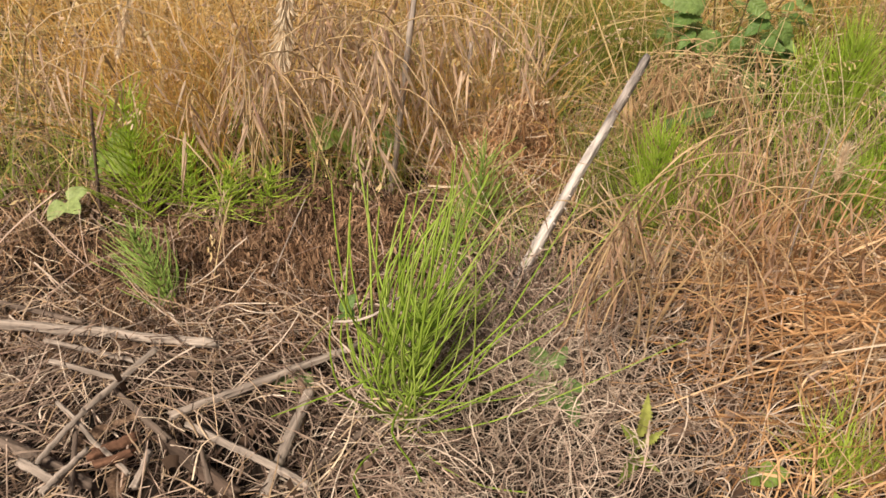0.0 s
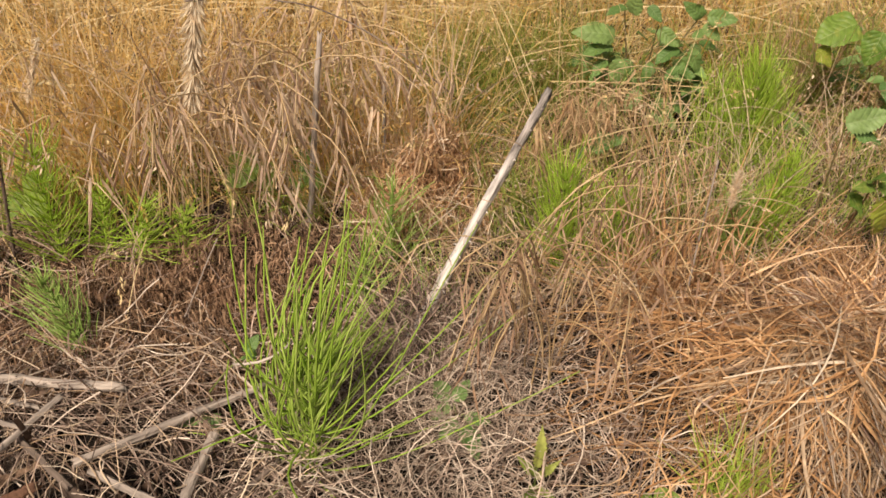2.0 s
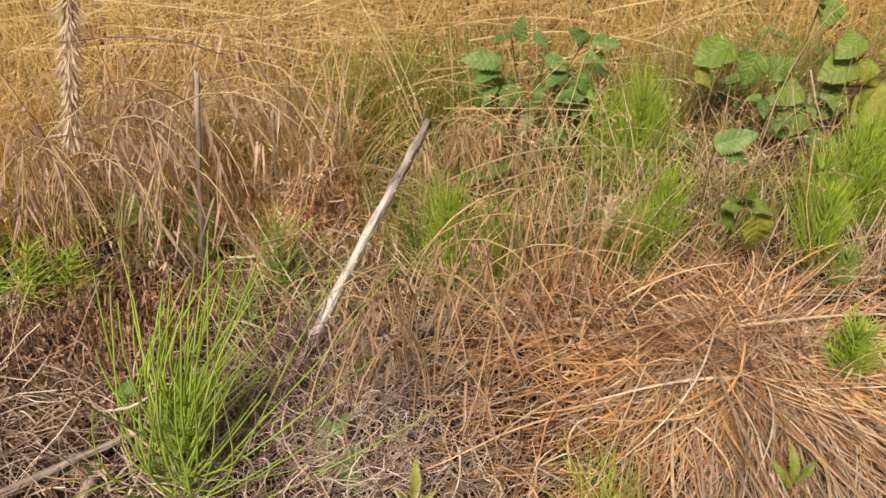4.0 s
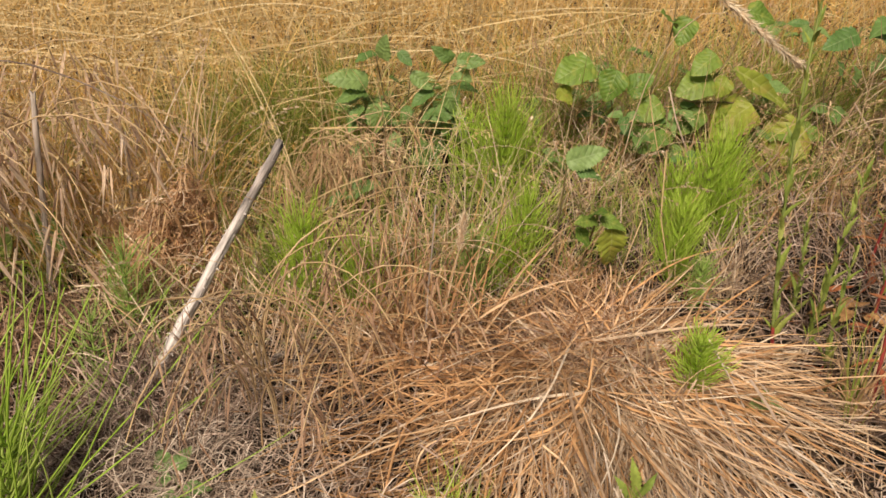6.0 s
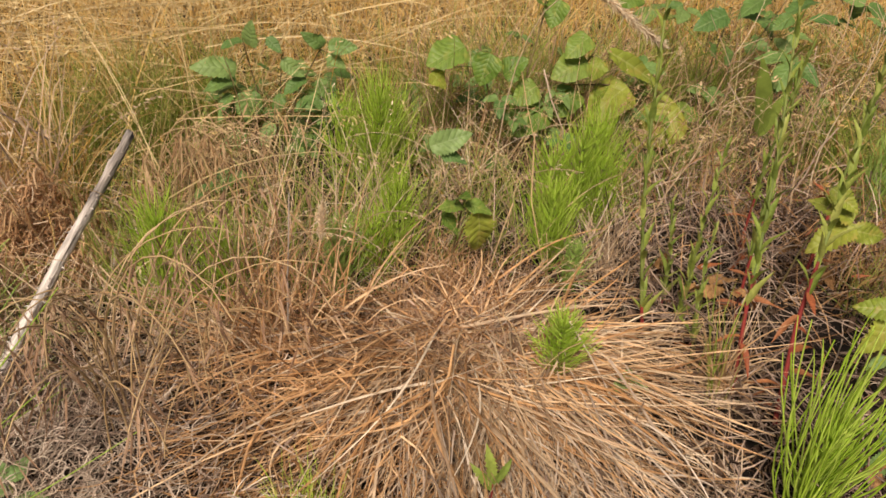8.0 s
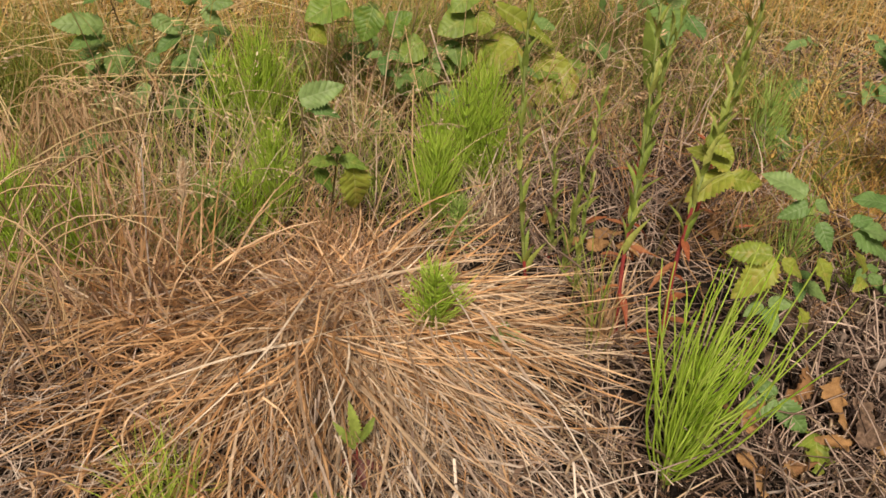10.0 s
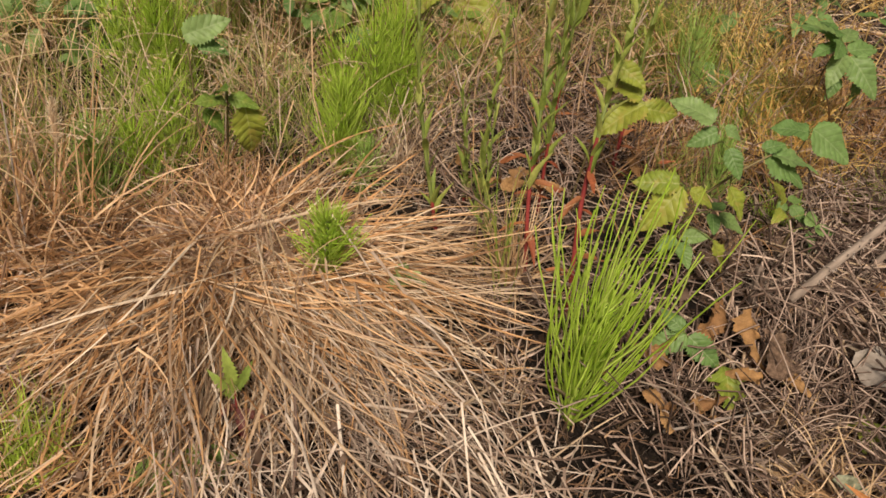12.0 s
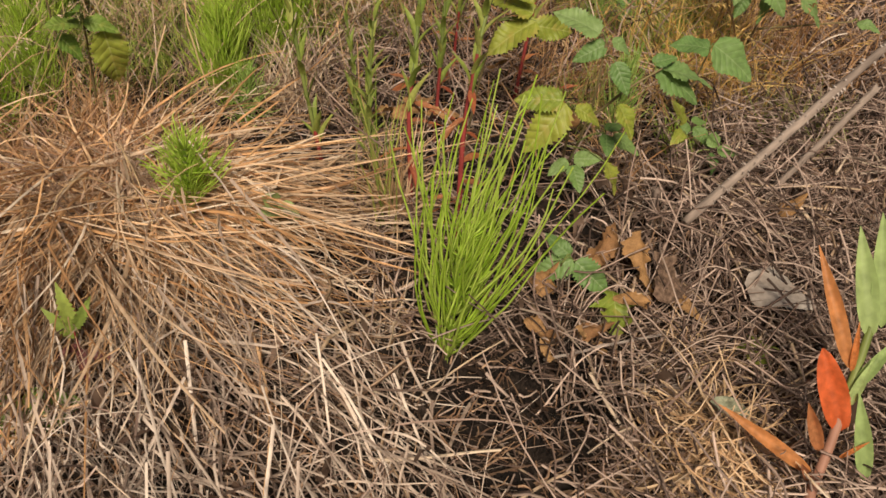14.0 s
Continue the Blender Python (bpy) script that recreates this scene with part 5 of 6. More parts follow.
def trefoil(parent, org, node, centre, way, size, meshes, tilt=(0, 0, 1), count=3, stem=None):
    """A bramble leaf: a stalk with three (or fewer) toothed leaflets."""
    node, centre, way, up = Vector(node), Vector(centre), Vector(way).normalized(), Vector(tilt).normalized()
    stalk = stalk_line("leaf", [node, (node + centre) / 2 + Vector((0, 0, 0.006)), centre], 0.0012, 0.0008, stem or STEM_GREEN, parent, np.array(org))
    side = up.cross(way).normalized()
    for k, (f, s, l) in enumerate(((1, 0, 1.0), (0.35, 1, 0.85), (0.35, -1, 0.85))[:count]):
        d = (way * f + side * s).normalized()
        n = (up + Vector(rng.normal(0, 0.2, 3))).normalized()
        base = centre + d * 0.004 + (way * 0.006 if k == 0 else Vector((0, 0, 0)))
        leaf_at("leaflet", meshes, base, base + d * 0.8 * size * l * rng.uniform(0.9, 1.1), n, stalk, org)


def bramble(at, label, canes, leaves, meshes, group="brambles", singles=()):
    """canes: lists of places; leaves: (node, centre, way, size, count, meshes); singles: lists of (base, tip) of one leaflet each, with their meshes."""
    org = (at[0], at[1], float(ground_z(*at)))
    ob = thing("bramble", label, "bramble", org, group)
    nodes = []
    for pts in canes:
        stalk_line("cane", pts, 0.0021, 0.0012, STEM_CANE, ob, np.array(org), 6)
        for p, q in zip(pts[:-1], pts[1:]):
            nodes += [Vector(p).lerp(Vector(q), t) for t in (0.2, 0.5, 0.8, 1.0)]
    for node, centre, way, size, count, kind in leaves:
        trefoil(ob, org, node, centre, way, size, kind, (rng.normal(0, 0.15), -0.45 + rng.normal(0, 0.15), 1), count)
    for pairs, kind, *lie in singles:
        for base, tip in pairs:
            base, tip = Vector(base), Vector(tip)
            node = min(nodes, key=lambda q: (q - base).length + 0.5 * max(0.0, q.z - base.z))
            stalk = stalk_line("leaf", [node, (node + base) / 2 + Vector((0, 0, 0.008)), base], 0.0011, 0.0007, STEM_GREEN, ob, np.array(org))
            up = Vector(lie[0] if lie else (-0.25, -0.6, 0.85)) + Vector(rng.normal(0, 0.28, 3))
            leaf_at("leaflet", kind, base, tip, up, stalk, org)
    return ob


def spray(at, top, n, size, meshes, r=0.12, low=0.06):
    """Leaves scattered round a short cane."""
    out = []
    for i in range(n):
        a = rng.uniform(0, 6.28)
        h = rng.uniform(low, top)
        d = r * rng.uniform(0.3, 1)
        c = (at[0] + d * math.cos(a), at[1] + 0.7 * d * math.sin(a), h)
        out.append(((at[0], at[1], h * 0.75), c, (math.cos(a), math.sin(a) - 0.4, -0.2), size * rng.uniform(0.75, 1.15), 3, meshes))
    return out


BA = (0.70, 1.62)
BUSH = [((0.642, 1.56, 0.293), (0.642, 1.54, 0.347)), ((0.627, 1.56, 0.307), (0.586, 1.54, 0.307)), ((0.613, 1.56, 0.251), (0.542, 1.54, 0.28)), ((0.61, 1.56, 0.231), (0.553, 1.54, 0.242)), ((0.621, 1.55, 0.21), (0.624, 1.53, 0.149)), ((0.637, 1.56, 0.204), (0.651, 1.54, 0.173)), ((0.6, 1.56, 0.204), (0.57, 1.54, 0.181)), ((0.674, 1.57, 0.304), (0.696, 1.55, 0.28)), ((0.785, 1.56, 0.284), (0.838, 1.54, 0.283)), ((0.777, 1.56, 0.284), (0.741, 1.54, 0.312)), ((0.741, 1.57, 0.221), (0.693, 1.55, 0.204)), ((0.698, 1.57, 0.258), (0.737, 1.55, 0.23)), ((0.763, 1.56, 0.219), (0.786, 1.54, 0.179)), ((0.729, 1.56, 0.175), (0.775, 1.54, 0.173)), ((0.619, 1.55, 0.123), (0.558, 1.53, 0.102)), ((0.672, 1.56, 0.138), (0.645, 1.54, 0.098)), ((0.711, 1.56, 0.122), (0.734, 1.54, 0.089)), ((0.696, 1.57, 0.19), (0.675, 1.55, 0.159)), ((0.785, 1.57, 0.264), (0.816, 1.55, 0.241)), ((0.676, 1.57, 0.238), (0.653, 1.55, 0.264))]
bramble(BA, "dark green bramble bush at the edge of the meadow", [[(0.70, 1.64, 0), (0.66, 1.61, 0.15), (0.63, 1.58, 0.30)], [(0.70, 1.64, 0), (0.72, 1.60, 0.16), (0.78, 1.57, 0.29)], [(0.70, 1.64, 0), (0.66, 1.6, 0.1), (0.61, 1.58, 0.2)], [(0.70, 1.64, 0), (0.69, 1.6, 0.12), (0.70, 1.58, 0.26)]],
        spray((0.69, 1.64), 0.22, 26, 0.055, BRAMBLE, 0.13, 0.03), BRAMBLE, singles=((BUSH, BRAMBLE),))
BB = (1.14, 1.5)
ROUND_PLACES = [((1.018, 1.45, 0.306), (0.94, 1.43, 0.292)), ((1.07, 1.45, 0.288), (1.045, 1.43, 0.234)), ((1.275, 1.45, 0.258), (1.2, 1.43, 0.25)), ((1.273, 1.45, 0.306), (1.218, 1.43, 0.289)), ((1.201, 1.45, 0.382), (1.175, 1.43, 0.339)), ((1.168, 1.45, 0.373), (1.138, 1.43, 0.407)), ((1.172, 1.45, 0.215), (1.119, 1.43, 0.193)), ((1.189, 1.44, 0.178), (1.1, 1.42, 0.146)), ((1.261, 1.45, 0.196), (1.213, 1.43, 0.16)), ((1.318, 1.45, 0.387), (1.374, 1.43, 0.383)), ((1.104, 1.46, 0.238), (1.138, 1.44, 0.278))]
YELLOW_PLACES = [((1.368, 1.44, 0.2), (1.277, 1.42, 0.159)), ((1.3, 1.44, 0.262), (1.277, 1.42, 0.231)), ((1.499, 1.44, 0.142), (1.402, 1.42, 0.076)), ((1.3, 1.45, 0.191), (1.348, 1.43, 0.152)), ((0.951, 1.44, 0.265), (0.979, 1.42, 0.243)), ((1.467, 1.43, 0.106), (1.517, 1.41, 0.044))]
bramble(BB, "bramble with broad green and yellowing leaves", [[(1.14, 1.5, 0), (1.15, 1.47, 0.2), (1.18, 1.46, 0.36), (1.17, 1.46, 0.44)], [(1.14, 1.5, 0), (1.26, 1.46, 0.22), (1.31, 1.455, 0.30), (1.32, 1.45, 0.39)], [(1.14, 1.5, 0), (1.08, 1.47, 0.2), (1.05, 1.46, 0.31)], [(1.26, 1.47, 0.2), (1.38, 1.45, 0.2), (1.49, 1.45, 0.14)]],
        spray((1.18, 1.52), 0.24, 30, 0.055, BRAMBLE, 0.26, 0.04) + spray((1.4, 1.5), 0.16, 10, 0.05, ROUND, 0.18, 0.04), ROUND, singles=((ROUND_PLACES, ROUND), (YELLOW_PLACES, ROUND_YELLOW), ([((1.309, 1.44, 0.279), (1.461, 1.42, 0.196))], NARROW_YELLOW)))
SIDE_PLACES = [((1.576, 1.45, 0.331), (1.495, 1.43, 0.32)), ((1.612, 1.45, 0.322), (1.694, 1.43, 0.322)), ((1.589, 1.45, 0.262), (1.622, 1.43, 0.203)), ((1.545, 1.45, 0.277), (1.583, 1.43, 0.233)), ((1.692, 1.45, 0.368), (1.583, 1.43, 0.372)), ((1.781, 1.45, 0.346), (1.7, 1.43, 0.339)), ((1.648, 1.36, 0.229), (1.672, 1.34, 0.192))]
bramble((1.6, 1.52), "bramble with dull green leaves beside the dock", [[(1.6, 1.52, 0), (1.58, 1.48, 0.2), (1.59, 1.46, 0.34)], [(1.6, 1.52, 0), (1.66, 1.46, 0.25), (1.72, 1.455, 0.36)]], [], ROUND, singles=((SIDE_PLACES, BRAMBLE, (0.1, -0.05, 1)),))
HANGING = [((0.905, 1.05, 0.203), (0.914, 1.03, 0.126)), ((0.880, 1.05, 0.214), (0.842, 1.03, 0.238)), ((0.871, 1.05, 0.227), (0.872, 1.02, 0.257)), ((0.884, 1.05, 0.219), (0.922, 1.03, 0.214)), ((0.851, 1.06, 0.2), (0.877, 1.04, 0.174))]
bramble((0.88, 1.12), "low bramble shoot with a hanging yellow-green leaf", [[(0.88, 1.12, 0), (0.885, 1.09, 0.12), (0.885, 1.06, 0.22)]], [], BRAMBLE, singles=((HANGING[:1], BRAMBLE_YELLOW), (HANGING[1:], BRAMBLE_LIGHT)))
bramble((0.87, 1.2), "thin shoot with two pale green leaves", [[(0.86, 1.16, 0), (0.85, 1.12, 0.27)]], [], BRAMBLE, singles=(([((0.844, 1.11, 0.288), (0.902, 1.09, 0.312)), ((0.861, 1.11, 0.274), (0.898, 1.09, 0.273))], FRESH_LEAF),))
bramble((0.53, 1.38), "low bramble shoot with a single upright pale leaf", [[(0.53, 1.38, 0), (0.53, 1.36, 0.12)]], [], BRAMBLE, singles=(([((0.53, 1.36, 0.127), (0.584, 1.34, 0.163)), ((0.53, 1.36, 0.127), (0.504, 1.34, 0.119))], FRESH_LEAF),))
BC = (1.44, 0.76)
FRESH = [((1.42, 0.7, 0.267), (1.383, 0.744, 0.291)), ((1.432, 0.7, 0.251), (1.392, 0.702, 0.239)), ((1.44, 0.7, 0.256), (1.459, 0.681, 0.247)), ((1.501, 0.67, 0.22), (1.56, 0.632, 0.216)), ((1.493, 0.67, 0.218), (1.543, 0.625, 0.2)), ((1.485, 0.67, 0.23), (1.516, 0.662, 0.241)), ((1.425, 0.67, 0.243), (1.431, 0.64, 0.214))]
YELLOWED = [((1.355, 0.66, 0.207), (1.299, 0.649, 0.16)), ((1.349, 0.66, 0.213), (1.300, 0.687, 0.214)), ((1.369, 0.66, 0.199), (1.397, 0.636, 0.19)), ((1.435, 0.66, 0.189), (1.447, 0.626, 0.159)), ((1.433, 0.66, 0.105), (1.443, 0.628, 0.076))]
bramble(BC, "young bramble with fresh green and yellow-green leaves", [[(1.44, 0.76, 0), (1.43, 0.70, 0.15), (1.43, 0.698, 0.255)], [(1.43, 0.70, 0.15), (1.46, 0.675, 0.2), (1.494, 0.661, 0.226)], [(1.44, 0.76, 0), (1.39, 0.69, 0.14), (1.367, 0.667, 0.192)]],
        [((1.43, 0.72, 0.08), (1.40, 0.69, 0.1), (-0.2, -0.8, -0.3), 0.05, 3, BRAMBLE), ((1.43, 0.72, 0.1), (1.46, 0.70, 0.12), (0.6, -0.6, -0.3), 0.05, 3, BRAMBLE)], BRAMBLE, singles=((FRESH, FRESH_LEAF), (YELLOWED, BRAMBLE_YELLOW)))
bramble((1.38, 0.92), "bramble shoot with big yellow-green leaves beside red stems", [[(1.38, 0.92, 0), (1.38, 0.89, 0.15), (1.40, 0.87, 0.27)]], [], BRAMBLE, singles=(([((1.425, 0.85, 0.227), (1.38, 0.893, 0.256)), ((1.432, 0.85, 0.216), (1.359, 0.857, 0.189)), ((1.428, 0.85, 0.21), (1.478, 0.82, 0.206)), ((1.389, 0.875, 0.274), (1.412, 0.833, 0.256))], BRAMBLE_YELLOW),))
bramble((1.67, 0.80), "bramble shoot with a pair of large dull green leaves", [[(1.67, 0.80, 0), (1.665, 0.77, 0.1), (1.66, 0.748, 0.18)]], [((1.665, 0.78, 0.06), (1.65, 0.74, 0.07), (0.2, -0.9, -0.3), 0.045, 3, BRAMBLE)], BRAMBLE, singles=(([((1.662, 0.75, 0.18), (1.620, 0.782, 0.189)), ((1.667, 0.75, 0.185), (1.712, 0.697, 0.155))], FRESH_BROAD),))
bramble((1.86, 0.95), "bramble shoot with a large fresh five-part leaf", [[(1.86, 0.95, 0), (1.860, 0.930, 0.14), (1.860, 0.910, 0.220)]], [((1.860, 0.910, 0.220), (1.860, 0.890, 0.220), (0.25, -0.75, -0.45), 0.095, 3, FRESH_LEAF), ((1.860, 0.910, 0.220), (1.860, 0.900, 0.230), (-0.3, 0.8, 0.35), 0.08, 3, FRESH_LEAF)], BRAMBLE)
bramble((1.92, 0.93), "leafy green bramble shoot over dry grass", [[(1.92, 0.93, 0), (1.92, 0.9, 0.1), (1.9, 0.88, 0.19)], [(1.92, 0.9, 0.1), (2.02, 0.8, 0.14)]], [((1.91, 0.89, 0.19), (1.93, 0.88, 0.26), (0.5, 0.3, 0.4), 0.09, 3, BRAMBLE), ((1.92, 0.9, 0.15), (1.85, 0.9, 0.24), (-0.6, 0.2, 0.3), 0.08, 3, BRAMBLE)], BRAMBLE, singles=(([((1.891, 0.876, 0.172), (1.878, 0.856, 0.134)), ((1.938, 0.849, 0.176), (1.966, 0.804, 0.152)), ((1.865, 0.891, 0.173), (1.839, 0.879, 0.147)), ((2.028, 0.796, 0.139), (2.039, 0.762, 0.146))], FRESH_LEAF),))
bramble((1.95, 1.45), "dark green bramble at the back", [[(1.95, 1.45, 0), (1.93, 1.42, 0.3)]], spray((1.95, 1.45), 0.34, 10, 0.085, BRAMBLE, 0.25), BRAMBLE)
bramble((1.98, 1.2), "leafy green bramble over rusty dead growth", [[(1.98, 1.22, 0), (1.97, 1.19, 0.22)], [(1.98, 1.22, 0), (2.05, 1.17, 0.2)]], spray((1.98, 1.2), 0.24, 12, 0.065, FRESH_LEAF, 0.16, 0.05), BRAMBLE)
bramble((1.7, 1.66), "bramble with dull green leaves at the back", [[(1.7, 1.66, 0), (1.68, 1.64, 0.3)]], spray((1.7, 1.66), 0.32, 9, 0.075, BRAMBLE, 0.25, 0.1), BRAMBLE)
bramble((1.31, 0.58), "low bramble leaf beside the horsetail", [[(1.31, 0.58, 0), (1.30, 0.55, 0.066)]], [], BRAMBLE, singles=(([((1.315, 0.55, 0.067), (1.265, 0.558, 0.048)), ((1.32, 0.55, 0.062), (1.345, 0.508, 0.034)), ((1.31, 0.55, 0.075), (1.288, 0.572, 0.093))], FRESH_LEAF),))
bramble((1.62, 0.70), "small green shoots below the thorny cane", [[(1.62, 0.70, 0), (1.62, 0.69, 0.06)]], [((1.62, 0.69, 0.05), (1.64, 0.68, 0.06), (0.8, -0.5, 0), 0.045, 3, BRAMBLE), ((1.62, 0.69, 0.05), (1.60, 0.70, 0.09), (-0.2, 0.1, 0.9), 0.05, 2, BRAMBLE_YELLOW)], BRAMBLE)
bramble((-0.52, 1.25), "seedling with three smooth pale green leaves", [[(-0.52, 1.255, 0), (-0.515, 1.25, 0.05)]], [((-0.515, 1.25, 0.04), (-0.505, 1.245, 0.05), (0.5, -0.6, 0.1), 0.058, 3, SMOOTH)], BRAMBLE)
bramble((-0.08, 0.87), "low bramble leaf under the horsetail", [[(-0.08, 0.88, 0), (-0.075, 0.87, 0.05)]], [((-0.075, 0.87, 0.04), (-0.07, 0.855, 0.03), (-0.8, -0.4, 0.0), 0.05, 2, BRAMBLE), ((-0.075, 0.87, 0.05), (-0.02, 0.86, 0.12), (0.3, -0.5, 0.5), 0.04, 2, BRAMBLE)], BRAMBLE)
bramble((0.25, 0.79), "lobed green leaves under bleached straw", [[(0.25, 0.8, 0), (0.25, 0.79, 0.08)]], [((0.25, 0.79, 0.04), (0.252, 0.775, 0.07), (0.3, -0.9, -0.1), 0.056, 3, FRESH_LEAF), ((0.25, 0.79, 0.04), (0.245, 0.80, 0.074), (-0.4, 0.6, 0.1), 0.05, 3, FRESH_LEAF)], BRAMBLE)
bramble((-0.05, 1.40), "dull green leaves under the brome", [[(-0.05, 1.42, 0), (-0.05, 1.4, 0.1)]], [((-0.05, 1.4, 0.08), (-0.06, 1.38, 0.11), (-0.6, -0.7, -0.2), 0.08, 3, ROUND), ((-0.05, 1.4, 0.08), (0.0, 1.38, 0.1), (0.8, -0.5, -0.2), 0.08, 2, ROUND)], BRAMBLE)
bramble((-0.47, 1.36), "dull green leaves beside the horsetail", [[(-0.47, 1.37, 0), (-0.46, 1.35, 0.1)]], [((-0.46, 1.35, 0.08), (-0.45, 1.33, 0.1), (0.6, -0.7, -0.2), 0.075, 3, ROUND)], BRAMBLE)


# ---- willowherb ----
def willowherb(pts, label, red=0.45, leaves=18, size=0.05, red_leaves=3, r=0.003):
    """An upright stem, red below and green above, with narrow leaves close to it."""
    org = np.array([pts[0][0], pts[0][1], float(ground_z(pts[0][0], pts[0][1]))])
    ob = thing("willowherb", label, "willowherb", org, "willowherbs")
    pts = np.asarray(pts, float)
    u = np.linspace(0, 1, len(pts))

    r = r * 1.1

    def on(t):
        return np.array([np.interp(t, u, pts[:, j]) for j in range(3)])
    stalk_line("stem", [on(t) for t in np.linspace(0, red, 6)], r, r * 0.8, STEM_RED, ob, org, 7, "dark red lower stem")
    stalk_line("stem", [on(t) for t in np.linspace(red, 1, 8)], r * 0.82, r * 0.4, STEM_GREEN, ob, org, 7, "green upper stem")
    for i in range(leaves):
        t = red * 0.75 + (1 - red * 0.75) * i / leaves
        a = i * 2.4
        hug = rng.uniform(0.14, 0.32)
        d = Vector((math.cos(a) * hug, math.sin(a) * hug, 0.95)).normalized()
        b = Vector(on(t))
        ln = size * 1.2 * rng.uniform(0.7, 1.1) * (1.1 - 0.5 * t)
        leaf_at("leaf", LANCE, b, b + d * ln, (-d.x, -d.y, 0.6), ob, org)
    for i in range(red_leaves + 2):
        t = red * (0.1 + 0.9 * rng.uniform())
        a = i * 2.7 + rng.uniform(-0.5, 0.5)
        d = Vector((math.cos(a), math.sin(a), rng.uniform(-0.5, 0.7))).normalized()
        b = Vector(on(t))
        leaf_at("leaf", LANCE_RED, b, b + d * size * rng.uniform(0.8, 1.1), (0, 0, 1), ob, org, "orange-red dying leaf")
    return ob


TALL = "tall willowherb with narrow green leaves on a red stem"
SHOOT = "short leafy green willowherb"
willowherb([(1.143, 0.9, 0), (1.138, 0.917, 0.06), (1.113, 0.93, 0.232), (1.13, 0.98, 0.37), (1.146, 1.02, 0.535), (1.16, 1.04, 0.66)], TALL, 0.22, 40, 0.045, 2, 0.0032)
willowherb([(1.205, 0.75, 0), (1.208, 0.78, 0.16), (1.245, 0.83, 0.274), (1.262, 0.87, 0.40), (1.285, 0.92, 0.522), (1.29, 0.94, 0.6)], TALL, 0.27, 36, 0.045, 4, 0.003)
willowherb([(1.245, 0.70, 0), (1.265, 0.74, 0.15), (1.30, 0.77, 0.277), (1.356, 0.82, 0.33), (1.42, 0.88, 0.44)], TALL, 0.42, 26, 0.05, 7, 0.0034)
willowherb([(1.215, 0.93, 0), (1.221, 0.93, 0.08), (1.23, 0.94, 0.19), (1.273, 0.98, 0.31)], SHOOT, 0.06, 30, 0.042, 0, 0.0026)
willowherb([(1.232, 1.0, 0), (1.23, 1.0, 0.09), (1.225, 1.02, 0.194)], SHOOT, 0.06, 22, 0.04, 0, 0.0026)
willowherb([(1.20, 0.86, 0), (1.19, 0.86, 0.12), (1.205, 0.88, 0.24)], SHOOT, 0.15, 18, 0.038, 1, 0.0022)
willowherb([(1.33, 0.93, 0), (1.345, 0.95, 0.2), (1.36, 0.97, 0.42)], TALL, 0.3, 26, 0.045, 2, 0.0028)
willowherb([(1.45, 1.1, 0), (1.46, 1.1, 0.2), (1.49, 1.1, 0.42)], TALL, 0.3, 24, 0.045, 3, 0.0026)
willowherb([(1.5, 0.98, 0), (1.54, 1.0, 0.25), (1.58, 1.03, 0.5)], TALL, 0.35, 24, 0.045, 5, 0.003)


def red_willowherb():
    """The one with broad orange leaves close to the path."""
    pts = [(1.334, 0.17200000000000001, 0.0), (1.339, 0.192, 0.045), (1.366, 0.207, 0.077), (1.396, 0.23, 0.121), (1.426, 0.252, 0.162), (1.448, 0.27, 0.195), (1.474, 0.302, 0.245)]
    org = np.array([pts[0][0], pts[0][1], float(ground_z(pts[0][0], pts[0][1]))])
    ob = thing("willowherb", "willowherb with orange-red lower leaves and green upper ones", "willowherb", org, "willowherbs")
    stalk_line("stem", pts[:4], 0.0055, 0.0045, STEM_RED_PALE, ob, org, 8, "purplish red lower stem")
    stalk_line("stem", pts[3:], 0.0045, 0.0034, STEM_GREEN, ob, org, 8, "green upper stem")
    for base, tip, mat in (((1.404, 0.244, 0.14), (1.396, 0.309, 0.236), RED_LONG),
                               ((1.382, 0.214, 0.095), (1.373, 0.255, 0.165), RED_BIG),
                               ((1.348, 0.203, 0.063), (1.283, 0.265, 0.119), RED_LONG),
                               ((1.36, 0.212, 0.079), (1.347, 0.241, 0.133), BUD),
                               ((1.405, 0.241, 0.137), (1.408, 0.254, 0.184), RED_LONG),
                               ((1.374, 0.2, 0.075), (1.387, 0.189, 0.103), RED_LONG),
                               ((1.428, 0.251, 0.162), (1.432, 0.304, 0.253), GREEN_BIG),
                               ((1.44, 0.252, 0.171), (1.453, 0.302, 0.264), GREEN_BIG),
                               ((1.39, 0.177, 0.061), (1.392, 0.216, 0.135), GREEN_BIG),
                               ((1.402, 0.231, 0.125), (1.435, 0.231, 0.178), GREEN_BIG),
                               ((1.345, 0.201, 0.058), (1.326, 0.211, 0.089), BUD),
                               ((1.394, 0.224, 0.113), (1.41, 0.23, 0.16), GREEN_BIG)):
        leaf_at("leaf", mat, base, tip, (-0.55, -0.35, 0.75), ob, org, "green leaf" if mat is GREEN_BIG else "orange-red dying leaf")


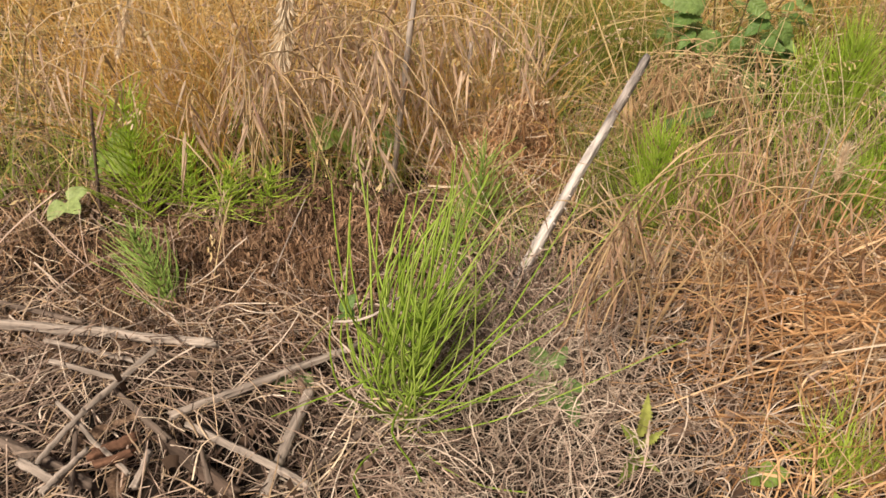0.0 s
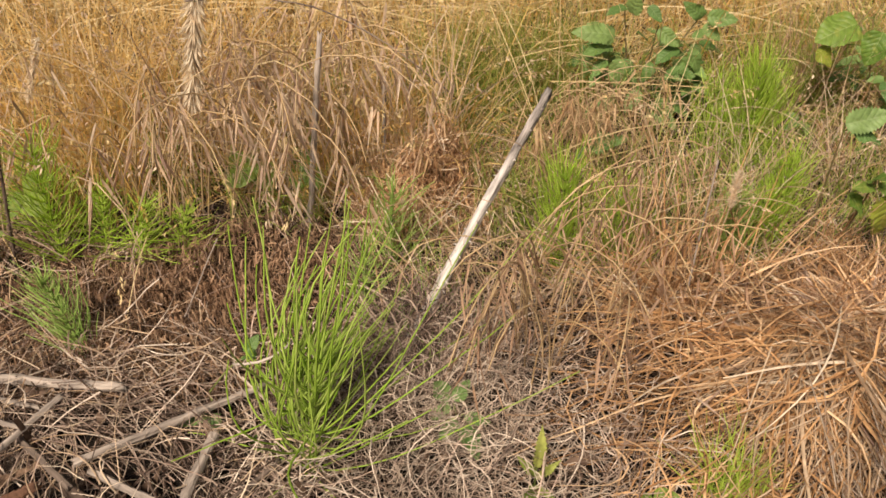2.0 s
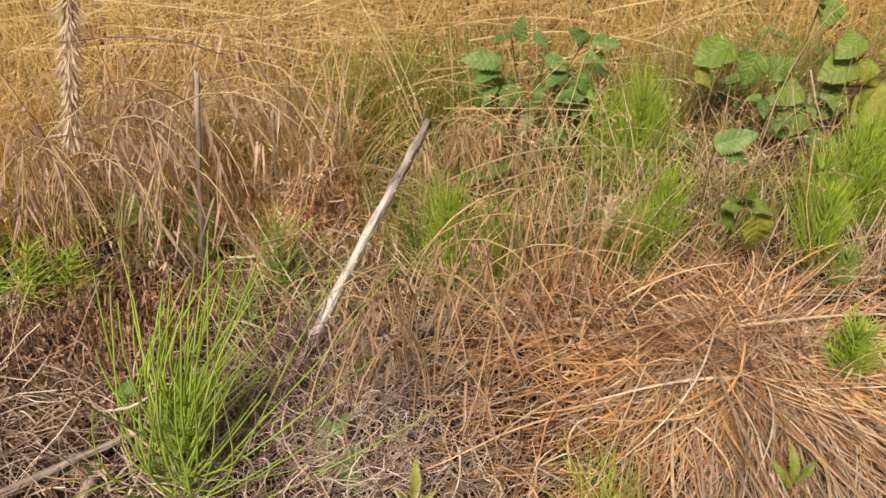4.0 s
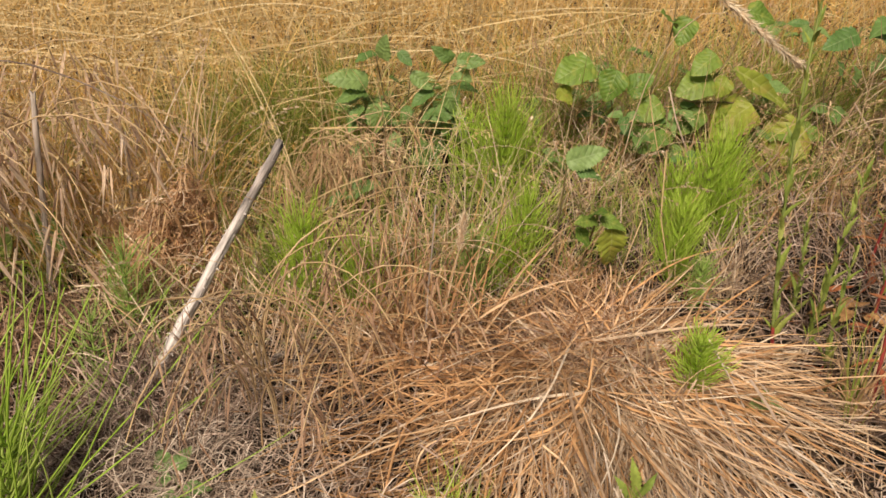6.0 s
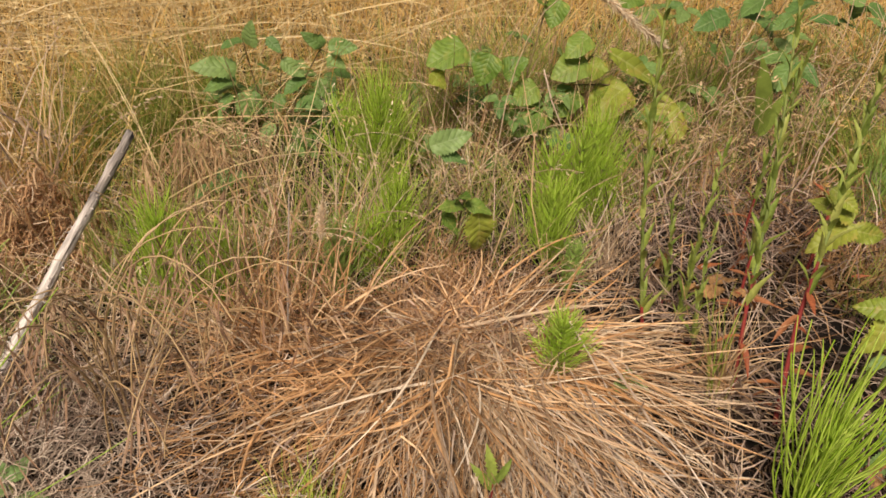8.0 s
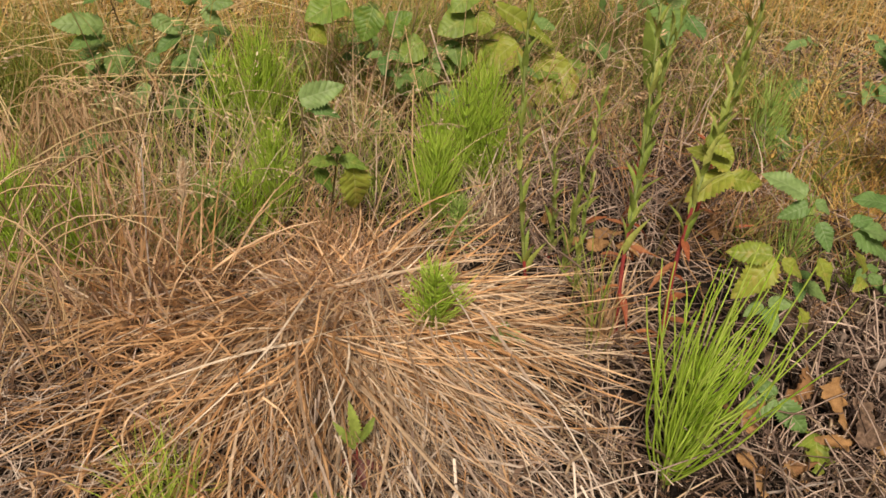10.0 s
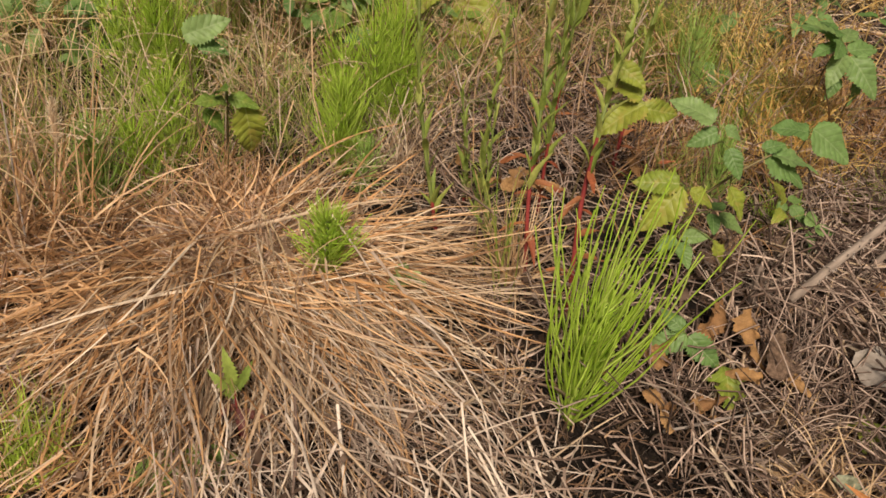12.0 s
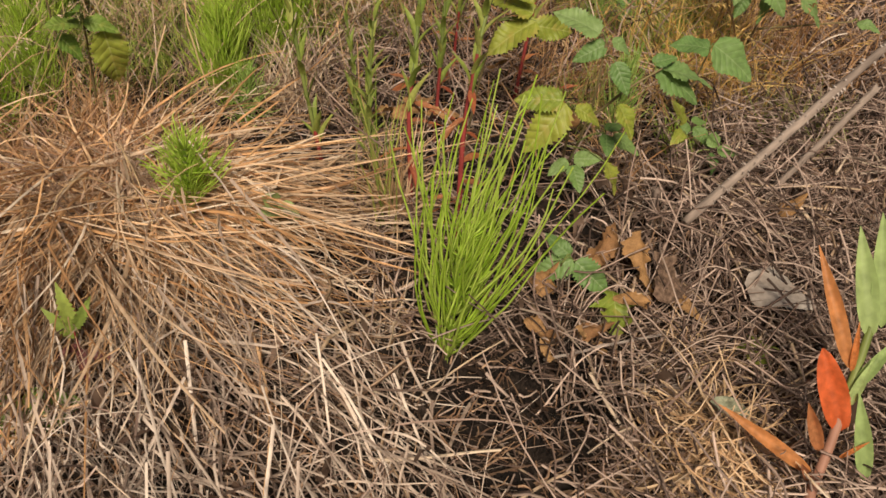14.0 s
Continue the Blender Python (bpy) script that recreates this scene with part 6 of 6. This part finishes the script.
RED_BIG = [leaf_mesh("leaf", LEAF_RED, 15, lambda u: 0.15 * np.sin(np.pi * np.clip(u, 0, 1) ** 0.85) ** 0.55 + 0.01, 0, 0.7, 0.1, 0, 7, 0.2)]
RED_LONG = [leaf_mesh("leaf", LEAF_ORANGE, 15, lambda u: 0.62 * lance(u), 0, 0.8, 0.18, 0, 5, 0.3)]
BUD = [leaf_mesh("leaf", LEAF_RUSSET, 11, lambda u: 1.0 * lance(u), 0, 1.2, -0.2, 0, 5, 0.2)]
GREEN_BIG = [leaf_mesh("leaf", HERB_PALE, 13, lambda u: 0.95 * lance(u), 0, 0.7, 0.1, 0, 5, 0.2)]
red_willowherb()


# ---- single leaves and seedlings ----
def fallen(label, base, tip, up, meshes, name="fallen_leaf"):
    ob = tagged(new(name, meshes[int(rng.integers(len(meshes)))]), label, "leaf")
    ob.matrix_basis = facing(base, tip, up)
    return ob


fallen("curled brown dead leaf lying on the twigs", (1.402, 0.54, 0.09), (1.384, 0.505, 0.028), (0.2, -0.8, 0.5), DEAD)
fallen("rolled brown dead leaf beside a bramble", (1.345, 0.563, 0.035), (1.415, 0.57, 0.07), (0.2, -0.8, 0.6), DEAD)
fallen("yellow-green maple-like leaf on the litter", (1.347, 0.507, 0.04), (1.327, 0.458, 0.03), (0, -0.5, 0.85), [leaf_mesh("dead_leaf", LEAF_YELLOW, 15, lobed, 0.1, 0.2, 0.3, 0.05, 7, 0.3)])
fallen("small yellow-green leaf on the litter", (1.46, 0.385, 0.03), (1.44, 0.345, 0.02), (0, -0.5, 0.85), [leaf_mesh("dead_leaf", LEAF_YELLOW, 15, lobed, 0.1, 0.2, 0.3, 0.05, 7, 0.3)])
fallen("orange-brown fragment of a dead leaf", (1.28, 0.485, 0.02), (1.325, 0.475, 0.015), (0, -0.3, 0.9), DEAD)
fallen("orange-brown fragment of a dead leaf", (1.285, 0.455, 0.018), (1.315, 0.45, 0.012), (0, -0.3, 0.9), DEAD)
fallen("tan dead leaf at the edge of the straw", (0.56, 0.66, 0.03), (0.63, 0.655, 0.03), (0, -0.4, 0.9), DEAD)
fallen("red-brown dead leaf under the thorny cane", (1.66, 0.55, 0.03), (1.71, 0.56, 0.03), (0, -0.3, 0.9), DEAD)
fallen("pinkish grey old leaf on the litter", (1.40, 0.46, 0.05), (1.44, 0.48, 0.05), (0, -0.3, 0.9), [leaf_mesh("dead_leaf", LEAF_FLAKE, 15, ovate, 0.1, 0.2, 0.3, 0.1, 7, 0.5)])
fallen("bleached papery leaf lying flat on the twigs", (1.500, 0.45, 0.052), (1.545, 0.38, 0.047), (0.0, -0.12, 1), [leaf_mesh("dead_leaf", LEAF_PALE, 11, lambda u: 0.52 * np.clip(1 - u, 0.02, 1) ** 0.7 * np.clip(u * 5, 0.25, 1), 0.1, 0.03, 0.02, 0.0, 7, 0.05)])
fallen("broken bleached strip of bark on the litter", (1.38, 0.45, 0.055), (1.42, 0.51, 0.065), (-0.3, -0.3, 0.9), [leaf_mesh("dead_leaf", BARK, 9, lambda u: 0.16 + 0.05 * np.sin(7 * u), 0.2, 0.9, 0.0, 0.0, 5, 0.3)], "bark_strip")
fallen("curled withered pale green leaf on a tawny tuft", (1.31, 0.305, 0.075), (1.355, 0.28, 0.06), (-0.2, -0.5, 0.8), [leaf_mesh("dead_leaf", LEAF_GREYGREEN, 13, lambda u: 0.55 * ovate(u), 0.05, 1.0, 0.2, 0.25, 7, 0.4)])
fallen("small red fallen leaf beside the seedling", (-0.585, 1.32, 0.02), (-0.56, 1.31, 0.03), (0, -0.6, 0.8), LANCE_RED)
fallen("strip of brown bark among the sticks", (-0.335, 0.735, 0.03), (-0.262, 0.77, 0.045), (0.1, -0.5, 0.9), [leaf_mesh("dead_leaf", BARK, 9, lambda u: 0.06 + 0.02 * np.sin(6 * u), 0.2, 0.8, 0.05, 0.0, 5, 0.3)], "bark_strip")
fallen("strip of dark bark in the heap of sticks", (-0.27, 0.66, 0.02), (-0.275, 0.735, 0.03), (0.1, -0.5, 0.9), [leaf_mesh("dead_leaf", BARK, 9, lambda u: 0.09 + 0.03 * np.sin(6 * u), 0.2, 0.8, 0.05, 0.0, 5, 0.3)], "bark_strip")


for i in range(12):
    x, y, a = rng.uniform(1.19, 1.42), rng.uniform(0.44, 0.58), rng.uniform(0, 6.28)
    s = rng.uniform(0.022, 0.045)
    fallen("withered orange-brown leaf scrap in the litter", (x, y, 0.04), (x + s * math.cos(a), y + s * math.sin(a), 0.04 + rng.uniform(-0.015, 0.015)), (rng.normal(0, 0.4), -0.4, 0.9), DEAD)
for i in range(16):
    x, y, a = rng.uniform(1.2, 1.55), rng.uniform(0.8, 1.05), rng.uniform(0, 6.28)
    s = rng.uniform(0.03, 0.05)
    fallen("withered red-brown leaf at the foot of the willowherb", (x, y, 0.05), (x + s * math.cos(a), y + s * math.sin(a), 0.05 + rng.uniform(-0.02, 0.03)), (rng.normal(0, 0.5), -0.5, 0.8), DEAD if i % 3 else LANCE_RED)


MAROON = [leaf_mesh("leaf", LEAF_MAROON, 13, lambda u: 1.3 * lance(u), 0, 0.4, 0.25, 0, 5, 0.2)]
THISTLE = [leaf_mesh("leaf", HERB_LEAF, 21, lambda u: 1.2 * lance(u), 0.35, 0.4, 0.2, 0.02, 7, 0.3)]


def seedling(at, label, leaves, mat=None, stem=STEM_GREEN):
    org = np.array([at[0], at[1], float(ground_z(at[0], at[1]))])
    ob = thing("seedling", label, "seedling", org)
    top = leaves[0][0]
    stalk_line("stem", [tuple(org), top], 0.0014, 0.001, stem, ob, org)
    for base, tip, up, meshes in leaves:
        leaf_at("leaf", meshes, base, tip, up, ob, org)


seedling((1.03, 0.765), "small green seedling with two leaves in the straw", [((1.03, 0.762, 0.085), (1.012, 0.745, 0.112), (0.2, -0.8, 0.6), SMOOTH), ((1.03, 0.762, 0.085), (1.048, 0.738, 0.078), (0, -0.7, 0.7), SMOOTH), ((1.03, 0.762, 0.08), (1.0, 0.755, 0.08), (0, -0.6, 0.8), SMOOTH)])
seedling((0.776, 0.627), "small dark red seedling with green tips", [((0.776, 0.627, 0.1), (0.772, 0.637, 0.15), (0, -0.9, 0.3), THISTLE), ((0.776, 0.627, 0.1), (0.796, 0.622, 0.135), (0, -0.8, 0.5), THISTLE), ((0.776, 0.627, 0.08), (0.748, 0.617, 0.08), (0, -0.6, 0.8), MAROON), ((0.776, 0.627, 0.07), (0.806, 0.607, 0.065), (0, -0.6, 0.8), MAROON), ((0.776, 0.627, 0.075), (0.776, 0.592, 0.06), (0, -0.5, 0.85), MAROON), ((0.776, 0.627, 0.09), (0.754, 0.639, 0.125), (0, -0.8, 0.5), THISTLE)], stem=STEM_RED)
seedling((0.335, 0.70), "small green sow-thistle seedling in pale straw", [((0.336, 0.697, 0.065), (0.343, 0.703, 0.12), (0.1, -0.9, 0.3), THISTLE), ((0.335, 0.698, 0.05), (0.315, 0.692, 0.085), (0.2, -0.9, 0.4), THISTLE), ((0.335, 0.698, 0.03), (0.31, 0.65, 0.045), (0.1, -0.5, 0.9), THISTLE), ((0.335, 0.698, 0.045), (0.362, 0.692, 0.075), (-0.2, -0.9, 0.4), THISTLE), ((0.335, 0.698, 0.03), (0.355, 0.668, 0.04), (-0.1, -0.6, 0.8), THISTLE)])
seedling((0.47, 0.66), "round green seedling in golden straw", [((0.47, 0.658, 0.04), (0.50, 0.65, 0.05), (0, -0.6, 0.8), ROUND), ((0.47, 0.658, 0.04), (0.45, 0.645, 0.05), (0, -0.6, 0.8), ROUND)])
seedling((0.53, 0.63), "round yellow-green seedling in golden straw", [((0.53, 0.628, 0.03), (0.55, 0.60, 0.04), (0, -0.6, 0.8), ROUND_YELLOW), ((0.53, 0.628, 0.03), (0.51, 0.60, 0.04), (0, -0.6, 0.8), ROUND)])
seedling((0.71, 0.60), "broad green leaves low in the straw", [((0.71, 0.60, 0.03), (0.76, 0.585, 0.05), (0, -0.6, 0.8), ROUND), ((0.71, 0.60, 0.03), (0.66, 0.60, 0.05), (0, -0.6, 0.8), ROUND)])
seedling((-0.02, 0.815), "tiny round-leaved green seedling", [((-0.02, 0.813, 0.015), (-0.005, 0.80, 0.02), (0, -0.6, 0.8), ROUND)])
seedling((1.61, 1.32), "upright light green dock leaf", [((1.601, 1.30, 0.134), (1.55, 1.28, 0.309), (-0.2, -0.7, 0.7), [leaf_mesh("leaf", HERB_LEAF, 15, lambda u: 1.1 * lance(u), 0, 0.5, 0.05, 0.02, 5, 0.15)]), ((1.601, 1.30, 0.13), (1.62, 1.28, 0.235), (-0.2, -0.7, 0.7), [leaf_mesh("leaf", HERB_LEAF, 15, lambda u: 1.1 * lance(u), 0, 0.5, 0.05, 0.02, 5, 0.15)])])


def feather(pts, label, size=1.0):
    """A pale plume-like grass head on a long bent stalk."""
    ob = thing("plume_grass", label, "grass", pts[0])
    org = np.array(pts[0], float)
    stalk_line("stalk", pts, 0.0012, 0.0006, STRAW_ONE, ob, org)
    a, b2 = np.array(pts[-2]), np.array(pts[-1])
    n = int(900 * size)
    t = rng.uniform(0, 1, n)[:, None]
    d = unit(b2 - a)
    q = a + (b2 - a) * t
    off = unit(rng.normal(size=(n, 3)) * 0.45 + d * 1.4)
    line = q[:, None] + off[:, None] * (np.array([0, 0.4, 0.8, 1])[None, :, None] * size * rng.uniform(0.008, 0.016, (n, 1, 1)))
    b = Buf()
    ribbons(b, line - org, np.full((n, 1), 0.0011 * size) * np.array([[0.4, 1, 0.7, 0.1]]))
    tagged(part("seed_head", b.mesh("seed_head", PLUME), ob), kind="stuff")


feather([(1.05, 1.35, 0.0), (1.06, 1.34, 0.3), (1.09, 1.22, 0.515), (1.262, 1.188, 0.388)], "tall pale feathery grass head bent over", 1.4)
feather([(-0.07, 1.46, 0.0), (-0.08, 1.43, 0.35), (-0.096, 1.36, 0.49), (-0.129, 1.30, 0.277)], "pale feathery grass head hanging over the brome", 2.4)
feather([(-0.5, 1.32, 0.0), (-0.46, 1.34, 0.3), (-0.361, 1.36, 0.36), (-0.394, 1.34, 0.271)], "thin pale grass head bent over the horsetail")
feather([(0.62, 1.0, 0.0), (0.64, 1.02, 0.12), (0.66, 1.03, 0.2), (0.665, 1.035, 0.25)], "upright straw-coloured grass head")
